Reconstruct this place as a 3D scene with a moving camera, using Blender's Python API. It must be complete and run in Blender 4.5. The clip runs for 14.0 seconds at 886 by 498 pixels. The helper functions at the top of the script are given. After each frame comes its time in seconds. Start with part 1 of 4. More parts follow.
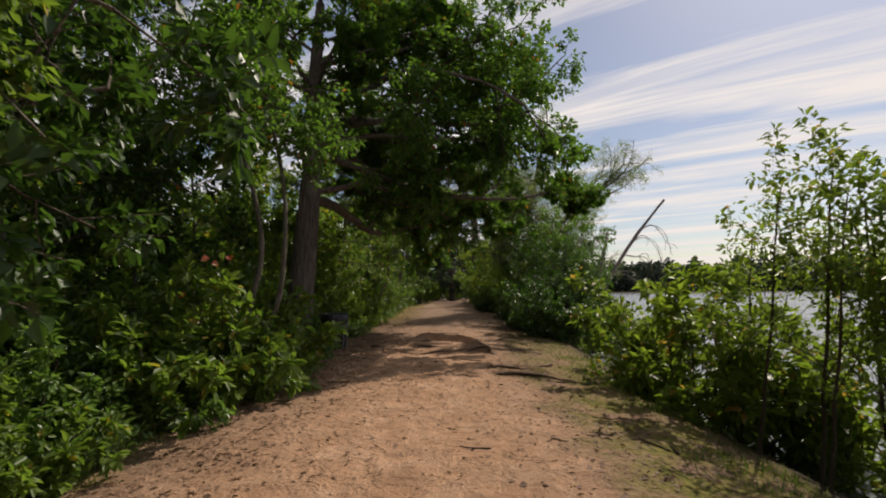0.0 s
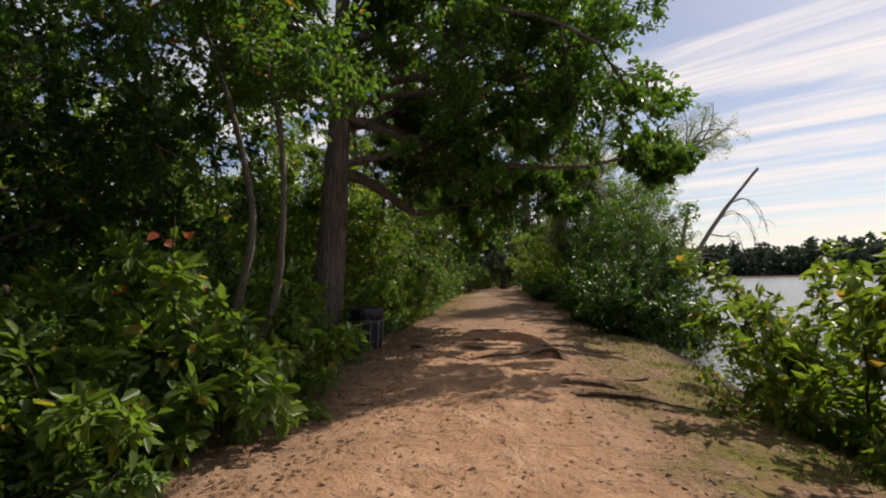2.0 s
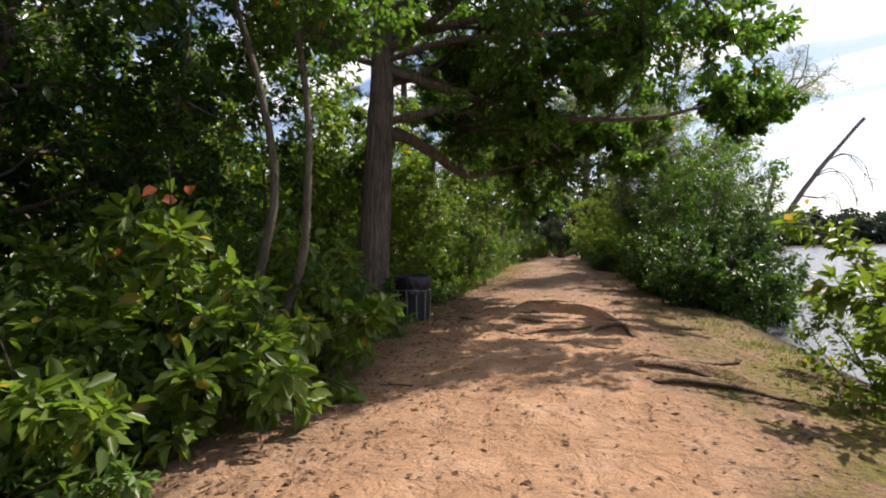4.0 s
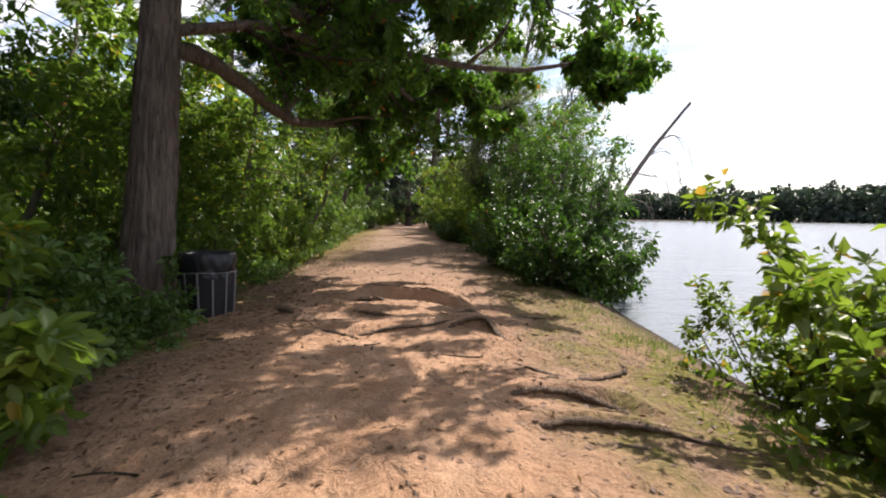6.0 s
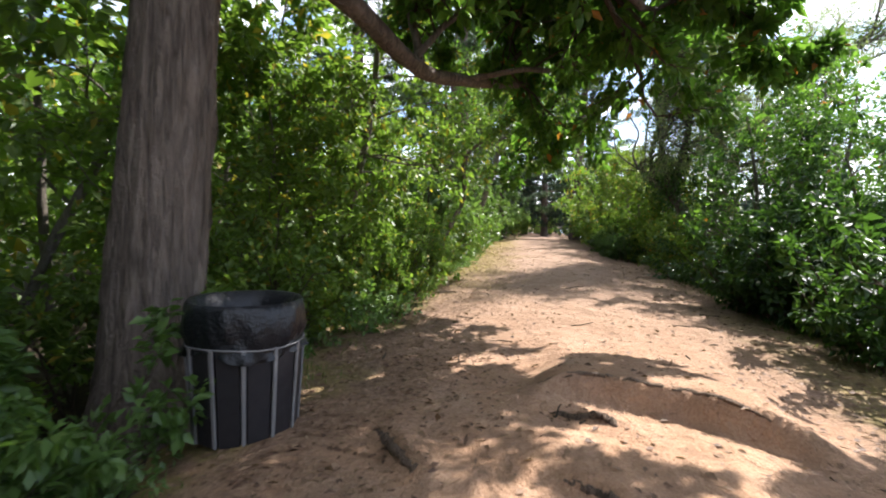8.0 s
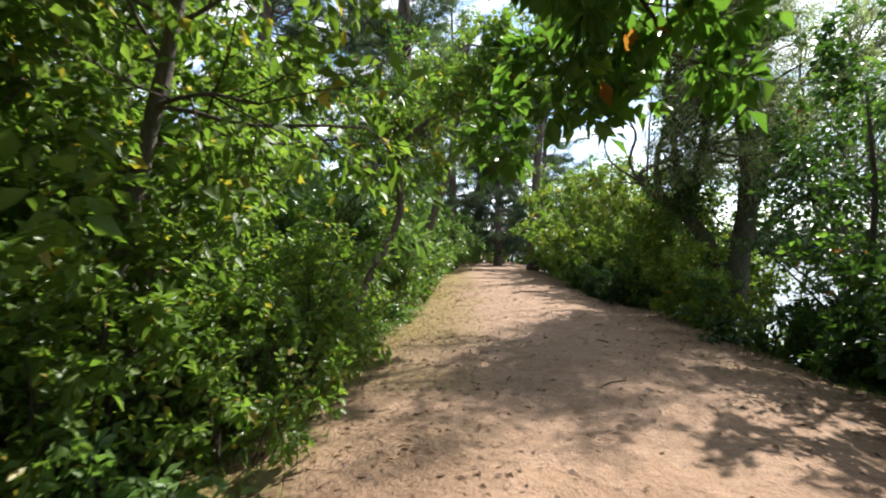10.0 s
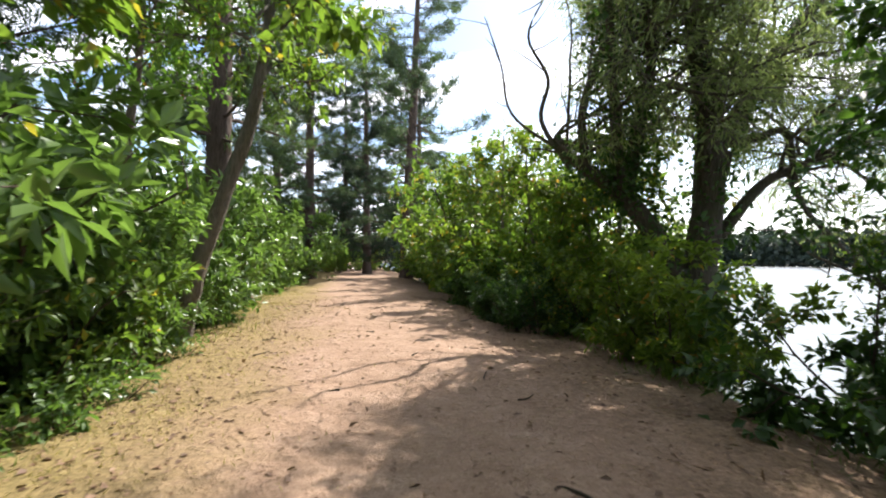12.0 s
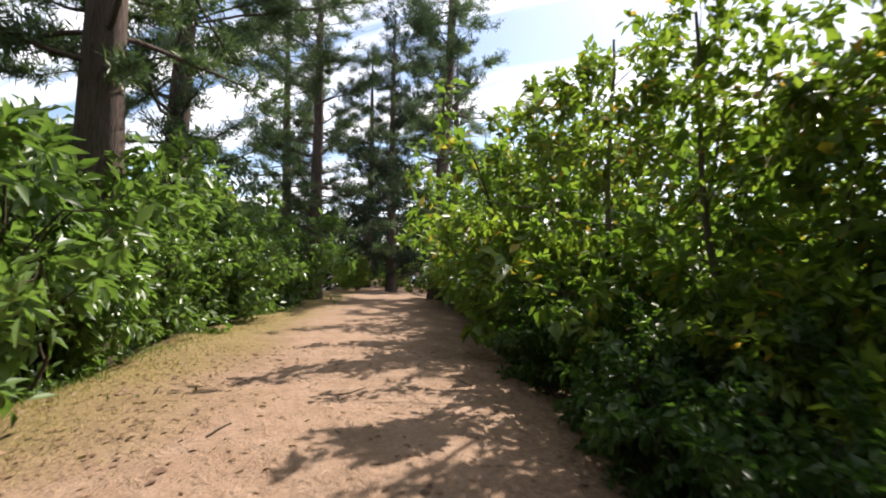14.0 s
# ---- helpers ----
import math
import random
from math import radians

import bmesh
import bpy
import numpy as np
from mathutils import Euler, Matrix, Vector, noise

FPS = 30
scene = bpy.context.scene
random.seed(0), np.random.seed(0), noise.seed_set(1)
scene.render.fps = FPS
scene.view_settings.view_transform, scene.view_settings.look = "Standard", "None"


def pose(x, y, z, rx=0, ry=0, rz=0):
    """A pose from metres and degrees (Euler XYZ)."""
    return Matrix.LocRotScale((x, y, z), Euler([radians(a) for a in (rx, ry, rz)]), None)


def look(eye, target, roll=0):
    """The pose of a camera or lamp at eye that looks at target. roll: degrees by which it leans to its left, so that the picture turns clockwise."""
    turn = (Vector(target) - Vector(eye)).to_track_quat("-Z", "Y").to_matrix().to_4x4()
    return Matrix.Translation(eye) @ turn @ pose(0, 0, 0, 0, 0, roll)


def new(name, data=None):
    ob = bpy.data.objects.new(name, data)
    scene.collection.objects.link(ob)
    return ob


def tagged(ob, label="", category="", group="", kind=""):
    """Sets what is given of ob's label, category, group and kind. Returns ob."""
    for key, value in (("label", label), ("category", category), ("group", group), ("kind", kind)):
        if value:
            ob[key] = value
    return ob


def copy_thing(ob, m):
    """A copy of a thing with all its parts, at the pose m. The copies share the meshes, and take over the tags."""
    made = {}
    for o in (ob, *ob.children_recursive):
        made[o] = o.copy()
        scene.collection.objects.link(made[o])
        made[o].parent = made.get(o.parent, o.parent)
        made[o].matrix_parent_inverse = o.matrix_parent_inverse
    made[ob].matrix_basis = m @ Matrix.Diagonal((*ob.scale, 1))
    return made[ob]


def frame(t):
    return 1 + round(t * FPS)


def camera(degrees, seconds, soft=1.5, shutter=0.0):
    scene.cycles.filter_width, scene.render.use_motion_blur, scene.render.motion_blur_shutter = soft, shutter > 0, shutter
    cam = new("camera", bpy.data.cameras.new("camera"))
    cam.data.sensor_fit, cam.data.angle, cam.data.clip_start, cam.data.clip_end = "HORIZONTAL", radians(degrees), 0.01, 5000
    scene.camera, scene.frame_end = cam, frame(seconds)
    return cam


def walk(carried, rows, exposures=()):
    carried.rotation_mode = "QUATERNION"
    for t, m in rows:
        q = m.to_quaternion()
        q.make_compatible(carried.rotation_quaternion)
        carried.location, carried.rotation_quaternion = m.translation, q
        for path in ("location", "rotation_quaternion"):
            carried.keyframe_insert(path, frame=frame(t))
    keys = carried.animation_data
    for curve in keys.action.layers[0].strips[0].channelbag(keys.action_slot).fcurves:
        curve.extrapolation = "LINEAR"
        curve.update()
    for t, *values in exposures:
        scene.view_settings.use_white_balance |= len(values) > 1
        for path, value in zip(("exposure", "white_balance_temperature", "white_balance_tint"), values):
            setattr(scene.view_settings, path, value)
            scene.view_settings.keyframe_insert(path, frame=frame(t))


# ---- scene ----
cam = camera(84.6, 14.0, soft=1.9, shutter=0.2)
PATH = [
    (0, (0.266, 0.31, 1.373), (0.224, 2.302, 1.548), -0.7),
    (0.5, (0.277, 0.948, 1.388), (0.207, 2.939, 1.573), -0.9),
    (1, (0.271, 1.551, 1.408), (0.16, 3.539, 1.593), -1.1),
    (1.5, (0.194, 2.049, 1.402), (0.011, 4.034, 1.562), -1.3),
    (2, (0.14, 2.435, 1.399), (-0.105, 4.415, 1.526), -1.2),
    (2.5, (0.097, 2.709, 1.387), (-0.205, 4.683, 1.486), -1.2),
    (3, (0.086, 2.85, 1.332), (-0.317, 4.808, 1.403), -1.3),
    (3.2, (0.086, 2.926, 1.324), (-0.383, 4.87, 1.371), -1.2),
    (5.3, (0.075, 4.204, 1.407), (-0.337, 6.161, 1.376), 0.4),
    (5.5, (0.051, 4.439, 1.41), (-0.222, 6.419, 1.366), 0.3),
    (6, (0.055, 5.242, 1.399), (0.199, 7.232, 1.262), 0.5),
    (6.5, (-0.124, 6.128, 1.376), (-0.122, 8.122, 1.229), 0.6),
    (7, (-0.364, 7.148, 1.373), (-0.673, 9.117, 1.211), 0.9),
    (7.5, (-0.686, 8.169, 1.392), (-1.127, 10.113, 1.234), 0.6),
    (8, (-0.838, 9.139, 1.397), (-1.198, 11.104, 1.287), 1.3),
    (8.2, (-0.879, 9.56, 1.395), (-1.197, 11.532, 1.291), 2.0),
    (10.3, (-1.327, 14.238, 1.48), (-1.419, 16.236, 1.493), 0.9),
    (10.5, (-1.326, 14.673, 1.479), (-1.367, 16.672, 1.492), 0.9),
    (11, (-1.239, 15.75, 1.47), (-1.125, 17.746, 1.486), 0.7),
    (11.5, (-1.017, 16.853, 1.454), (-0.752, 18.835, 1.474), 0.6),
    (12, (-0.687, 18.015, 1.411), (-0.332, 19.983, 1.453), 0.6),
    (12.5, (-0.315, 19.311, 1.41), (0.037, 21.279, 1.466), 0.6),
    (13, (-0.085, 20.724, 1.448), (0.233, 22.698, 1.514), 0.8),
    (13.5, (0.076, 22.153, 1.497), (0.333, 24.135, 1.579), 1.3),
    (14, (0.209, 23.571, 1.557), (0.409, 25.559, 1.651), 1.5),
]
walk(cam, [(t, look(eye, target, roll)) for t, eye, target, roll in PATH],
     exposures=[(0, -0.2, 6900, 15), (3.2, 0.3, 6800, 17), (5.5, 0.95, 6200, 16), (6.1, 0.78, 6450, 17), (6.5, 0.35, 6600, 16), (6.9, 0.35, 6500, 15), (7.5, 1.55, 6000, 14), (8.2, 1.55, 6000, 13), (10.3, 1.25, 6100, 9), (12.0, 1.4, 6200, 12), (13.0, 0.6, 6700, 14), (14.0, 1.02, 6500, 14)])

# ---------------------------------------------------------------- world, sun
SUN_AZ, SUN_EL = radians(42), radians(47)   # from +y towards +x, above the horizon
to_sun = Vector((math.sin(SUN_AZ) * math.cos(SUN_EL), math.cos(SUN_AZ) * math.cos(SUN_EL), math.sin(SUN_EL)))
sun = new("sun", bpy.data.lights.new("sun", "SUN"))
sun.data.energy, sun.data.angle, sun.data.color = 4.6, radians(0.6), (1.0, 0.93, 0.82)
sun.matrix_world = look(to_sun * 60, (0, 0, 0))


def make_world():
    world = bpy.data.worlds.new("sky")
    scene.world = world
    world.use_nodes = True
    nt = world.node_tree
    nt.nodes.clear()
    N = nt.nodes.new
    out, bg, sky = N("ShaderNodeOutputWorld"), N("ShaderNodeBackground"), N("ShaderNodeTexSky")
    sky.sky_type, sky.sun_disc = "NISHITA", False
    sky.sun_elevation, sky.sun_rotation = SUN_EL, SUN_AZ
    sky.air_density, sky.dust_density = 1.0, 0.85
    # thin cirrus drawn out in long streaks
    co, mp, sep = N("ShaderNodeTexCoord"), N("ShaderNodeMapping"), N("ShaderNodeSeparateXYZ")
    div1, div2, comb = N("ShaderNodeMath"), N("ShaderNodeMath"), N("ShaderNodeCombineXYZ")
    addz = N("ShaderNodeMath")
    addz.operation, div1.operation, div2.operation = "ADD", "DIVIDE", "DIVIDE"
    addz.inputs[1].default_value = 0.12
    nt.links.new(co.outputs["Generated"], sep.inputs[0])
    nt.links.new(sep.outputs["Z"], addz.inputs[0])
    for d, ax in ((div1, "X"), (div2, "Y")):
        nt.links.new(sep.outputs[ax], d.inputs[0])
        nt.links.new(addz.outputs[0], d.inputs[1])
    nt.links.new(div1.outputs[0], comb.inputs[0])
    nt.links.new(div2.outputs[0], comb.inputs[1])
    nt.links.new(comb.outputs[0], mp.inputs["Vector"])
    mp.vector_type = "TEXTURE"
    mp.inputs["Rotation"].default_value = (0, 0, radians(-32))
    mp.inputs["Scale"].default_value = (3.4, 0.42, 1)
    noi, ramp, mix, tint = N("ShaderNodeTexNoise"), N("ShaderNodeValToRGB"), N("ShaderNodeMixRGB"), N("ShaderNodeRGB")
    noi.inputs["Scale"].default_value, noi.inputs["Detail"].default_value = 1.5, 8
    noi.inputs["Roughness"].default_value, noi.inputs["Distortion"].default_value = 0.6, 0.5
    ramp.color_ramp.elements[0].position, ramp.color_ramp.elements[1].position = 0.43, 0.63
    tint.outputs[0].default_value = (9.6, 9.4, 9.2, 1)
    nt.links.new(mp.outputs[0], noi.inputs["Vector"])
    nt.links.new(noi.outputs["Fac"], ramp.inputs[0])
    nt.links.new(ramp.outputs[0], mix.inputs[0])
    nt.links.new(sky.outputs[0], mix.inputs[1])
    nt.links.new(tint.outputs[0], mix.inputs[2])
    nt.links.new(mix.outputs[0], bg.inputs[0])
    bg.inputs[1].default_value = 0.1
    nt.links.new(bg.outputs[0], out.inputs[0])


make_world()

# ---------------------------------------------------------------- materials


class Mat:
    """A node material with short calls to add and link nodes."""

    def __init__(self, name):
        self.m = bpy.data.materials.new(name)
        self.m.use_nodes = True
        self.nt = self.m.node_tree
        self.bsdf = self.nt.nodes["Principled BSDF"]
        self.out = self.nt.nodes["Material Output"]

    def add(self, kind, **values):
        n = self.nt.nodes.new(kind)
        for k, v in values.items():
            n.inputs[k.replace("_", " ")].default_value = v
        return n

    def link(self, a, b):
        self.nt.links.new(a, b)

    def coords(self):
        if "pos" not in self.nt.nodes:
            g = self.nt.nodes.new("ShaderNodeNewGeometry")
            g.name = "pos"
        return self.nt.nodes["pos"]

    def local(self):
        return self.add("ShaderNodeTexCoord").outputs["Object"]

    def noise(self, scale, detail=4, rough=0.55, vec=None, distort=0.0):
        n = self.add("ShaderNodeTexNoise", Scale=scale, Detail=detail, Roughness=rough, Distortion=distort)
        self.link(vec if vec is not None else self.coords().outputs["Position"], n.inputs["Vector"])
        return n.outputs["Fac"]

    def ramp(self, fac, *stops):
        r = self.add("ShaderNodeValToRGB")
        e = r.color_ramp.elements
        while len(e) < len(stops):
            e.new(0.5)
        for el, (p, c) in zip(e, stops):
            el.position, el.color = p, (*c, 1) if len(c) == 3 else c
        self.link(fac, r.inputs[0])
        return r.outputs[0]

    def mix(self, fac, a, b, kind="MIX"):
        n = self.add("ShaderNodeMixRGB")
        n.blend_type = kind
        for sock, v in zip(n.inputs, (fac, a, b)):
            if isinstance(v, (int, float)):
                sock.default_value = v
            elif isinstance(v, tuple):
                sock.default_value = (*v, 1)
            else:
                self.link(v, sock)
        return n.outputs[0]

    def math(self, op, a, b=0.0):
        n = self.add("ShaderNodeMath")
        n.operation = op
        for sock, v in zip(n.inputs, (a, b)):
            if isinstance(v, (int, float)):
                sock.default_value = v
            else:
                self.link(v, sock)
        return n.outputs[0]

    def bump(self, height, strength=0.4, dist=0.02):
        b = self.add("ShaderNodeBump", Strength=strength, Distance=dist)
        self.link(height, b.inputs["Height"])
        self.link(b.outputs[0], self.bsdf.inputs["Normal"])
        return b.outputs[0]

    def base(self, sock):
        self.link(sock, self.bsdf.inputs["Base Color"])


def grey(v):
    return (v, v, v)


def leaf_material(name, dark, mid, light, translucent=0.45, rough=0.42, accent=None, accent_share=0.0):
    """Thin leaves: a waxy upper face, light shining through, each leaf of its own shade."""
    m = Mat(name)
    rnd = m.coords().outputs["Random Per Island"]
    col = m.ramp(rnd, (0.0, dark), (0.5, mid), (1.0, light))
    patch = m.noise(1.1, 3)
    col = m.mix(m.math("MULTIPLY", patch, 0.55), col, mid)
    spots = m.noise(60, 2)
    col = m.mix(m.math("MULTIPLY", spots, 0.18), col, tuple(c * 0.6 for c in mid))
    if accent:
        pick = m.math("GREATER_THAN", m.math("FRACT", m.math("MULTIPLY", rnd, 37.7)), 1.0 - accent_share)
        col = m.mix(pick, col, accent)
    m.base(col)
    m.bsdf.inputs["Roughness"].default_value = rough
    m.bsdf.inputs["Specular IOR Level"].default_value = 0.45
    tr = m.add("ShaderNodeBsdfTranslucent")
    bright = m.mix(1.0, col, (1.4, 1.55, 0.72), "MULTIPLY")
    m.link(bright, tr.inputs["Color"])
    mx = m.add("ShaderNodeMixShader")
    mx.inputs[0].default_value = translucent
    m.link(m.bsdf.outputs[0], mx.inputs[1])
    m.link(tr.outputs[0], mx.inputs[2])
    m.link(mx.outputs[0], m.out.inputs[0])
    return m.m


# LEAF_DARK puts the shade of canopy, left woods and bank into the leaf colour
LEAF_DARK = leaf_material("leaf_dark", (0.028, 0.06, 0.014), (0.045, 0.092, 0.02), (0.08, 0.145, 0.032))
LEAF_SHRUB = leaf_material("leaf_shrub", (0.075, 0.135, 0.032), (0.11, 0.185, 0.048), (0.16, 0.25, 0.075), 0.45, 0.36)
LEAF_OAK = leaf_material("leaf_oak", (0.05, 0.10, 0.02), (0.085, 0.16, 0.03), (0.14, 0.23, 0.045), 0.6, 0.36, (0.3, 0.12, 0.03), 0.012)
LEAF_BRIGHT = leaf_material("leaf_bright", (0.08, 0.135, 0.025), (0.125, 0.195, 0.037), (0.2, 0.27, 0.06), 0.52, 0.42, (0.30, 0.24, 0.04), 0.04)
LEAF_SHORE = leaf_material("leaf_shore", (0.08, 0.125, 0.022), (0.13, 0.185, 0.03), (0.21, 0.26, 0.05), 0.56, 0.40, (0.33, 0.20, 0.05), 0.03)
LEAF_PALE = leaf_material("leaf_pale", (0.08, 0.135, 0.035), (0.115, 0.185, 0.052), (0.165, 0.245, 0.085), 0.4, 0.33)
LEAF_WILLOW = leaf_material("leaf_willow", (0.14, 0.165, 0.09), (0.185, 0.215, 0.12), (0.25, 0.28, 0.17), 0.65, 0.5)
LEAF_PINE = leaf_material("pine_needle", (0.05, 0.085, 0.042), (0.08, 0.12, 0.062), (0.12, 0.165, 0.095), 0.35, 0.45)
LEAF_SPRUCE = leaf_material("spruce_needle", (0.012, 0.028, 0.012), (0.02, 0.042, 0.018), (0.035, 0.06, 0.028), 0.2, 0.5)
LEAF_RED = leaf_material("leaf_autumn", (0.35, 0.06, 0.03), (0.45, 0.10, 0.04), (0.5, 0.2, 0.06), 0.5, 0.4)
# far shore leaves: the haze of distance is painted in as a blue-grey tint
LEAF_FAR_HAZED = leaf_material("leaf_far_shore", (0.022, 0.04, 0.028), (0.036, 0.055, 0.042), (0.055, 0.075, 0.06), 0.25, 0.6)
GRASS = leaf_material("grass", (0.06, 0.10, 0.02), (0.10, 0.16, 0.03), (0.20, 0.22, 0.06), 0.4, 0.5)
DRY_GRASS = leaf_material("dry_grass", (0.2, 0.16, 0.06), (0.32, 0.26, 0.1), (0.42, 0.35, 0.16), 0.3, 0.6)


def bark_material(name, dark, light, scale=1.0, moss=0.0):
    m = Mat(name)
    co = m.local()
    mp = m.add("ShaderNodeMapping")
    mp.inputs["Scale"].default_value = (24 * scale, 24 * scale, 3.2 * scale)
    m.link(co, mp.inputs["Vector"])
    rid = m.noise(1.0, 6, 0.62, mp.outputs[0], 1.4)
    fine = m.noise(60 * scale, 4, 0.6, co)
    col = m.ramp(rid, (0.32, dark), (0.62, light))
    col = m.mix(m.math("MULTIPLY", fine, 0.4), col, tuple(c * 0.5 for c in light))
    big = m.noise(1.6, 3, 0.5, co)
    col = m.mix(m.math("MULTIPLY", big, 0.35), col, tuple(min(1, c * 1.35) for c in light))
    if moss:
        col = m.mix(m.math("MULTIPLY", m.ramp(m.noise(2.3, 4, 0.6, co), (0.48, grey(0)), (0.62, grey(1))), moss), col, (0.07, 0.085, 0.03))
    m.base(col)
    m.bsdf.inputs["Roughness"].default_value = 0.9
    m.bsdf.inputs["Specular IOR Level"].default_value = 0.2
    m.bump(m.math("ADD", rid, m.math("MULTIPLY", fine, 0.3)), 1.0, 0.05)
    return m.m


BARK_OAK = bark_material("bark_oak", (0.02, 0.015, 0.012), (0.22, 0.172, 0.14), 0.62)
BARK_GREY = bark_material("bark_grey", (0.06, 0.05, 0.04), (0.22, 0.19, 0.15), 1.6, 0.3)
BARK_PINE = bark_material("bark_pine", (0.03, 0.022, 0.018), (0.14, 0.10, 0.08), 1.0)
BARK_WILLOW = bark_material("bark_willow", (0.03, 0.026, 0.02), (0.12, 0.10, 0.075), 1.0, 0.6)
TWIG = bark_material("twig_bark", (0.04, 0.03, 0.02), (0.13, 0.10, 0.07), 3.0)
DEADWOOD = bark_material("dead_wood", (0.12, 0.095, 0.08), (0.30, 0.25, 0.22), 2.0)
ROOT = bark_material("root_bark", (0.045, 0.032, 0.024), (0.24, 0.17, 0.12), 1.8)


def ground_material():
    m = Mat("sandy_path")
    sep = m.add("ShaderNodeSeparateXYZ")
    m.link(m.coords().outputs["Position"], sep.inputs[0])
    X, Y = sep.outputs[0], sep.outputs[1]
    wob = m.math("MULTIPLY", m.math("SUBTRACT", m.noise(0.7, 5, 0.6), 0.5), 2.6)
    xw = m.math("ADD", X, wob)
    # bare sand along the middle, litter to the sides, grass and moss at the verges
    sand = m.ramp(m.noise(2.2, 6, 0.6), (0.3, (0.36, 0.205, 0.115)), (0.52, (0.47, 0.285, 0.17)), (0.75, (0.56, 0.37, 0.245)))
    farther = m.ramp(m.math("MULTIPLY", Y, 0.05), (0.55, grey(0)), (0.95, grey(0.75)))
    sand = m.mix(farther, sand, m.ramp(m.noise(3.1, 6, 0.6), (0.3, (0.27, 0.19, 0.14)), (0.7, (0.46, 0.345, 0.265))))
    fine = m.noise(55, 5, 0.7)
    sand = m.mix(m.ramp(fine, (0.36, grey(0.5)), (0.55, grey(0))), sand, (0.2, 0.11, 0.065))
    sand = m.mix(m.ramp(m.noise(4.3, 7, 0.72), (0.34, grey(0.55)), (0.58, grey(0))), sand, (0.25, 0.155, 0.1))
    litter = m.ramp(m.noise(22, 6, 0.75), (0.32, (0.085, 0.055, 0.037)), (0.5, (0.21, 0.133, 0.085)), (0.7, (0.37, 0.26, 0.175)))
    moss = m.ramp(m.noise(16, 5, 0.7), (0.3, (0.055, 0.06, 0.018)), (0.55, (0.17, 0.15, 0.035)), (0.78, (0.31, 0.25, 0.07)))
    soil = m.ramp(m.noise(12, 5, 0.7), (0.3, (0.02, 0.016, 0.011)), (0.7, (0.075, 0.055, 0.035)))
    off = m.math("ABSOLUTE", m.math("ADD", xw, 0.25))
    fac_l = m.ramp(m.math("MULTIPLY", off, 0.25), (0.20, grey(0)), (0.48, grey(1)))
    far = m.ramp(m.math("MULTIPLY", Y, 0.05), (0.62, grey(0)), (0.85, grey(0.35)))
    fac_l = m.mix(m.ramp(m.noise(1.4, 5, 0.7), (0.36, grey(0.45)), (0.56, grey(1))), grey(0), fac_l)
    col = m.mix(fac_l, sand, litter)
    col = m.mix(far, col, litter)
    right = m.ramp(m.math("MULTIPLY", xw, 0.25), (0.30, grey(0)), (0.50, grey(1)))
    near = m.ramp(m.math("MULTIPLY", Y, 0.05), (0.5, grey(1)), (0.9, grey(0.15)))
    patchy = m.ramp(m.noise(1.9, 5, 0.65), (0.38, grey(0)), (0.54, grey(1)))
    col = m.mix(m.mix(1.0, m.mix(1.0, right, near, "MULTIPLY"), patchy, "MULTIPLY"), col, moss)
    left = m.ramp(m.math("MULTIPLY", m.math("MULTIPLY", xw, -1.0), 0.25), (0.56, grey(0)), (0.66, grey(0.7)))
    col = m.mix(m.mix(1.0, left, patchy, "MULTIPLY"), col, moss)
    # dry yellowed turf on the farther left verge
    turf = m.ramp(m.noise(26, 6, 0.75), (0.3, (0.11, 0.085, 0.035)), (0.55, (0.27, 0.2, 0.085)), (0.78, (0.4, 0.31, 0.15)))
    side = m.ramp(m.math("MULTIPLY", m.math("MULTIPLY", xw, -1.0), 0.25), (0.3, grey(0)), (0.55, grey(0.85)))
    beyond = m.ramp(m.math("MULTIPLY", Y, 0.05), (0.8, grey(0)), (1.0, grey(1)))
    col = m.mix(m.mix(1.0, side, beyond, "MULTIPLY"), col, turf)
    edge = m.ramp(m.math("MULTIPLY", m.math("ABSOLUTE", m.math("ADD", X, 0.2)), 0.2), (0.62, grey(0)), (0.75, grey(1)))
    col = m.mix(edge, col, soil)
    m.base(col)
    m.bsdf.inputs["Roughness"].default_value = 0.95
    m.bsdf.inputs["Specular IOR Level"].default_value = 0.15
    trodden = m.ramp(m.math("MULTIPLY", Y, 0.05), (0.55, grey(1.0)), (0.8, grey(0.65)))
    h = m.math("ADD", m.math("MULTIPLY", m.noise(5, 7, 0.62, None, 0.5), trodden), m.math("MULTIPLY", m.noise(45, 4, 0.7), 0.16))
    m.bump(h, 1.0, 0.085)
    return m.m


def plain_material(name, colour, rough, metal=0.0, vary=0.25, scale=9.0, bump=0.15, spec=0.5):
    m = Mat(name)
    co = m.local()
    n1, n2 = m.noise(scale, 4, 0.6, co), m.noise(scale * 9, 3, 0.6, co)
    col = m.mix(m.math("MULTIPLY", n1, vary * 2), colour, tuple(c * 0.45 for c in colour))
    col = m.mix(m.math("MULTIPLY", n2, vary), col, tuple(min(1, c * 1.6 + 0.01) for c in colour))
    m.base(col)
    m.bsdf.inputs["Metallic"].default_value = metal
    m.bsdf.inputs["Specular IOR Level"].default_value = spec
    m.link(m.ramp(n1, (0.3, grey(rough * 0.8)), (0.7, grey(min(1, rough * 1.25)))), m.bsdf.inputs["Roughness"])
    m.bump(n2, bump, 0.01)
    return m.m


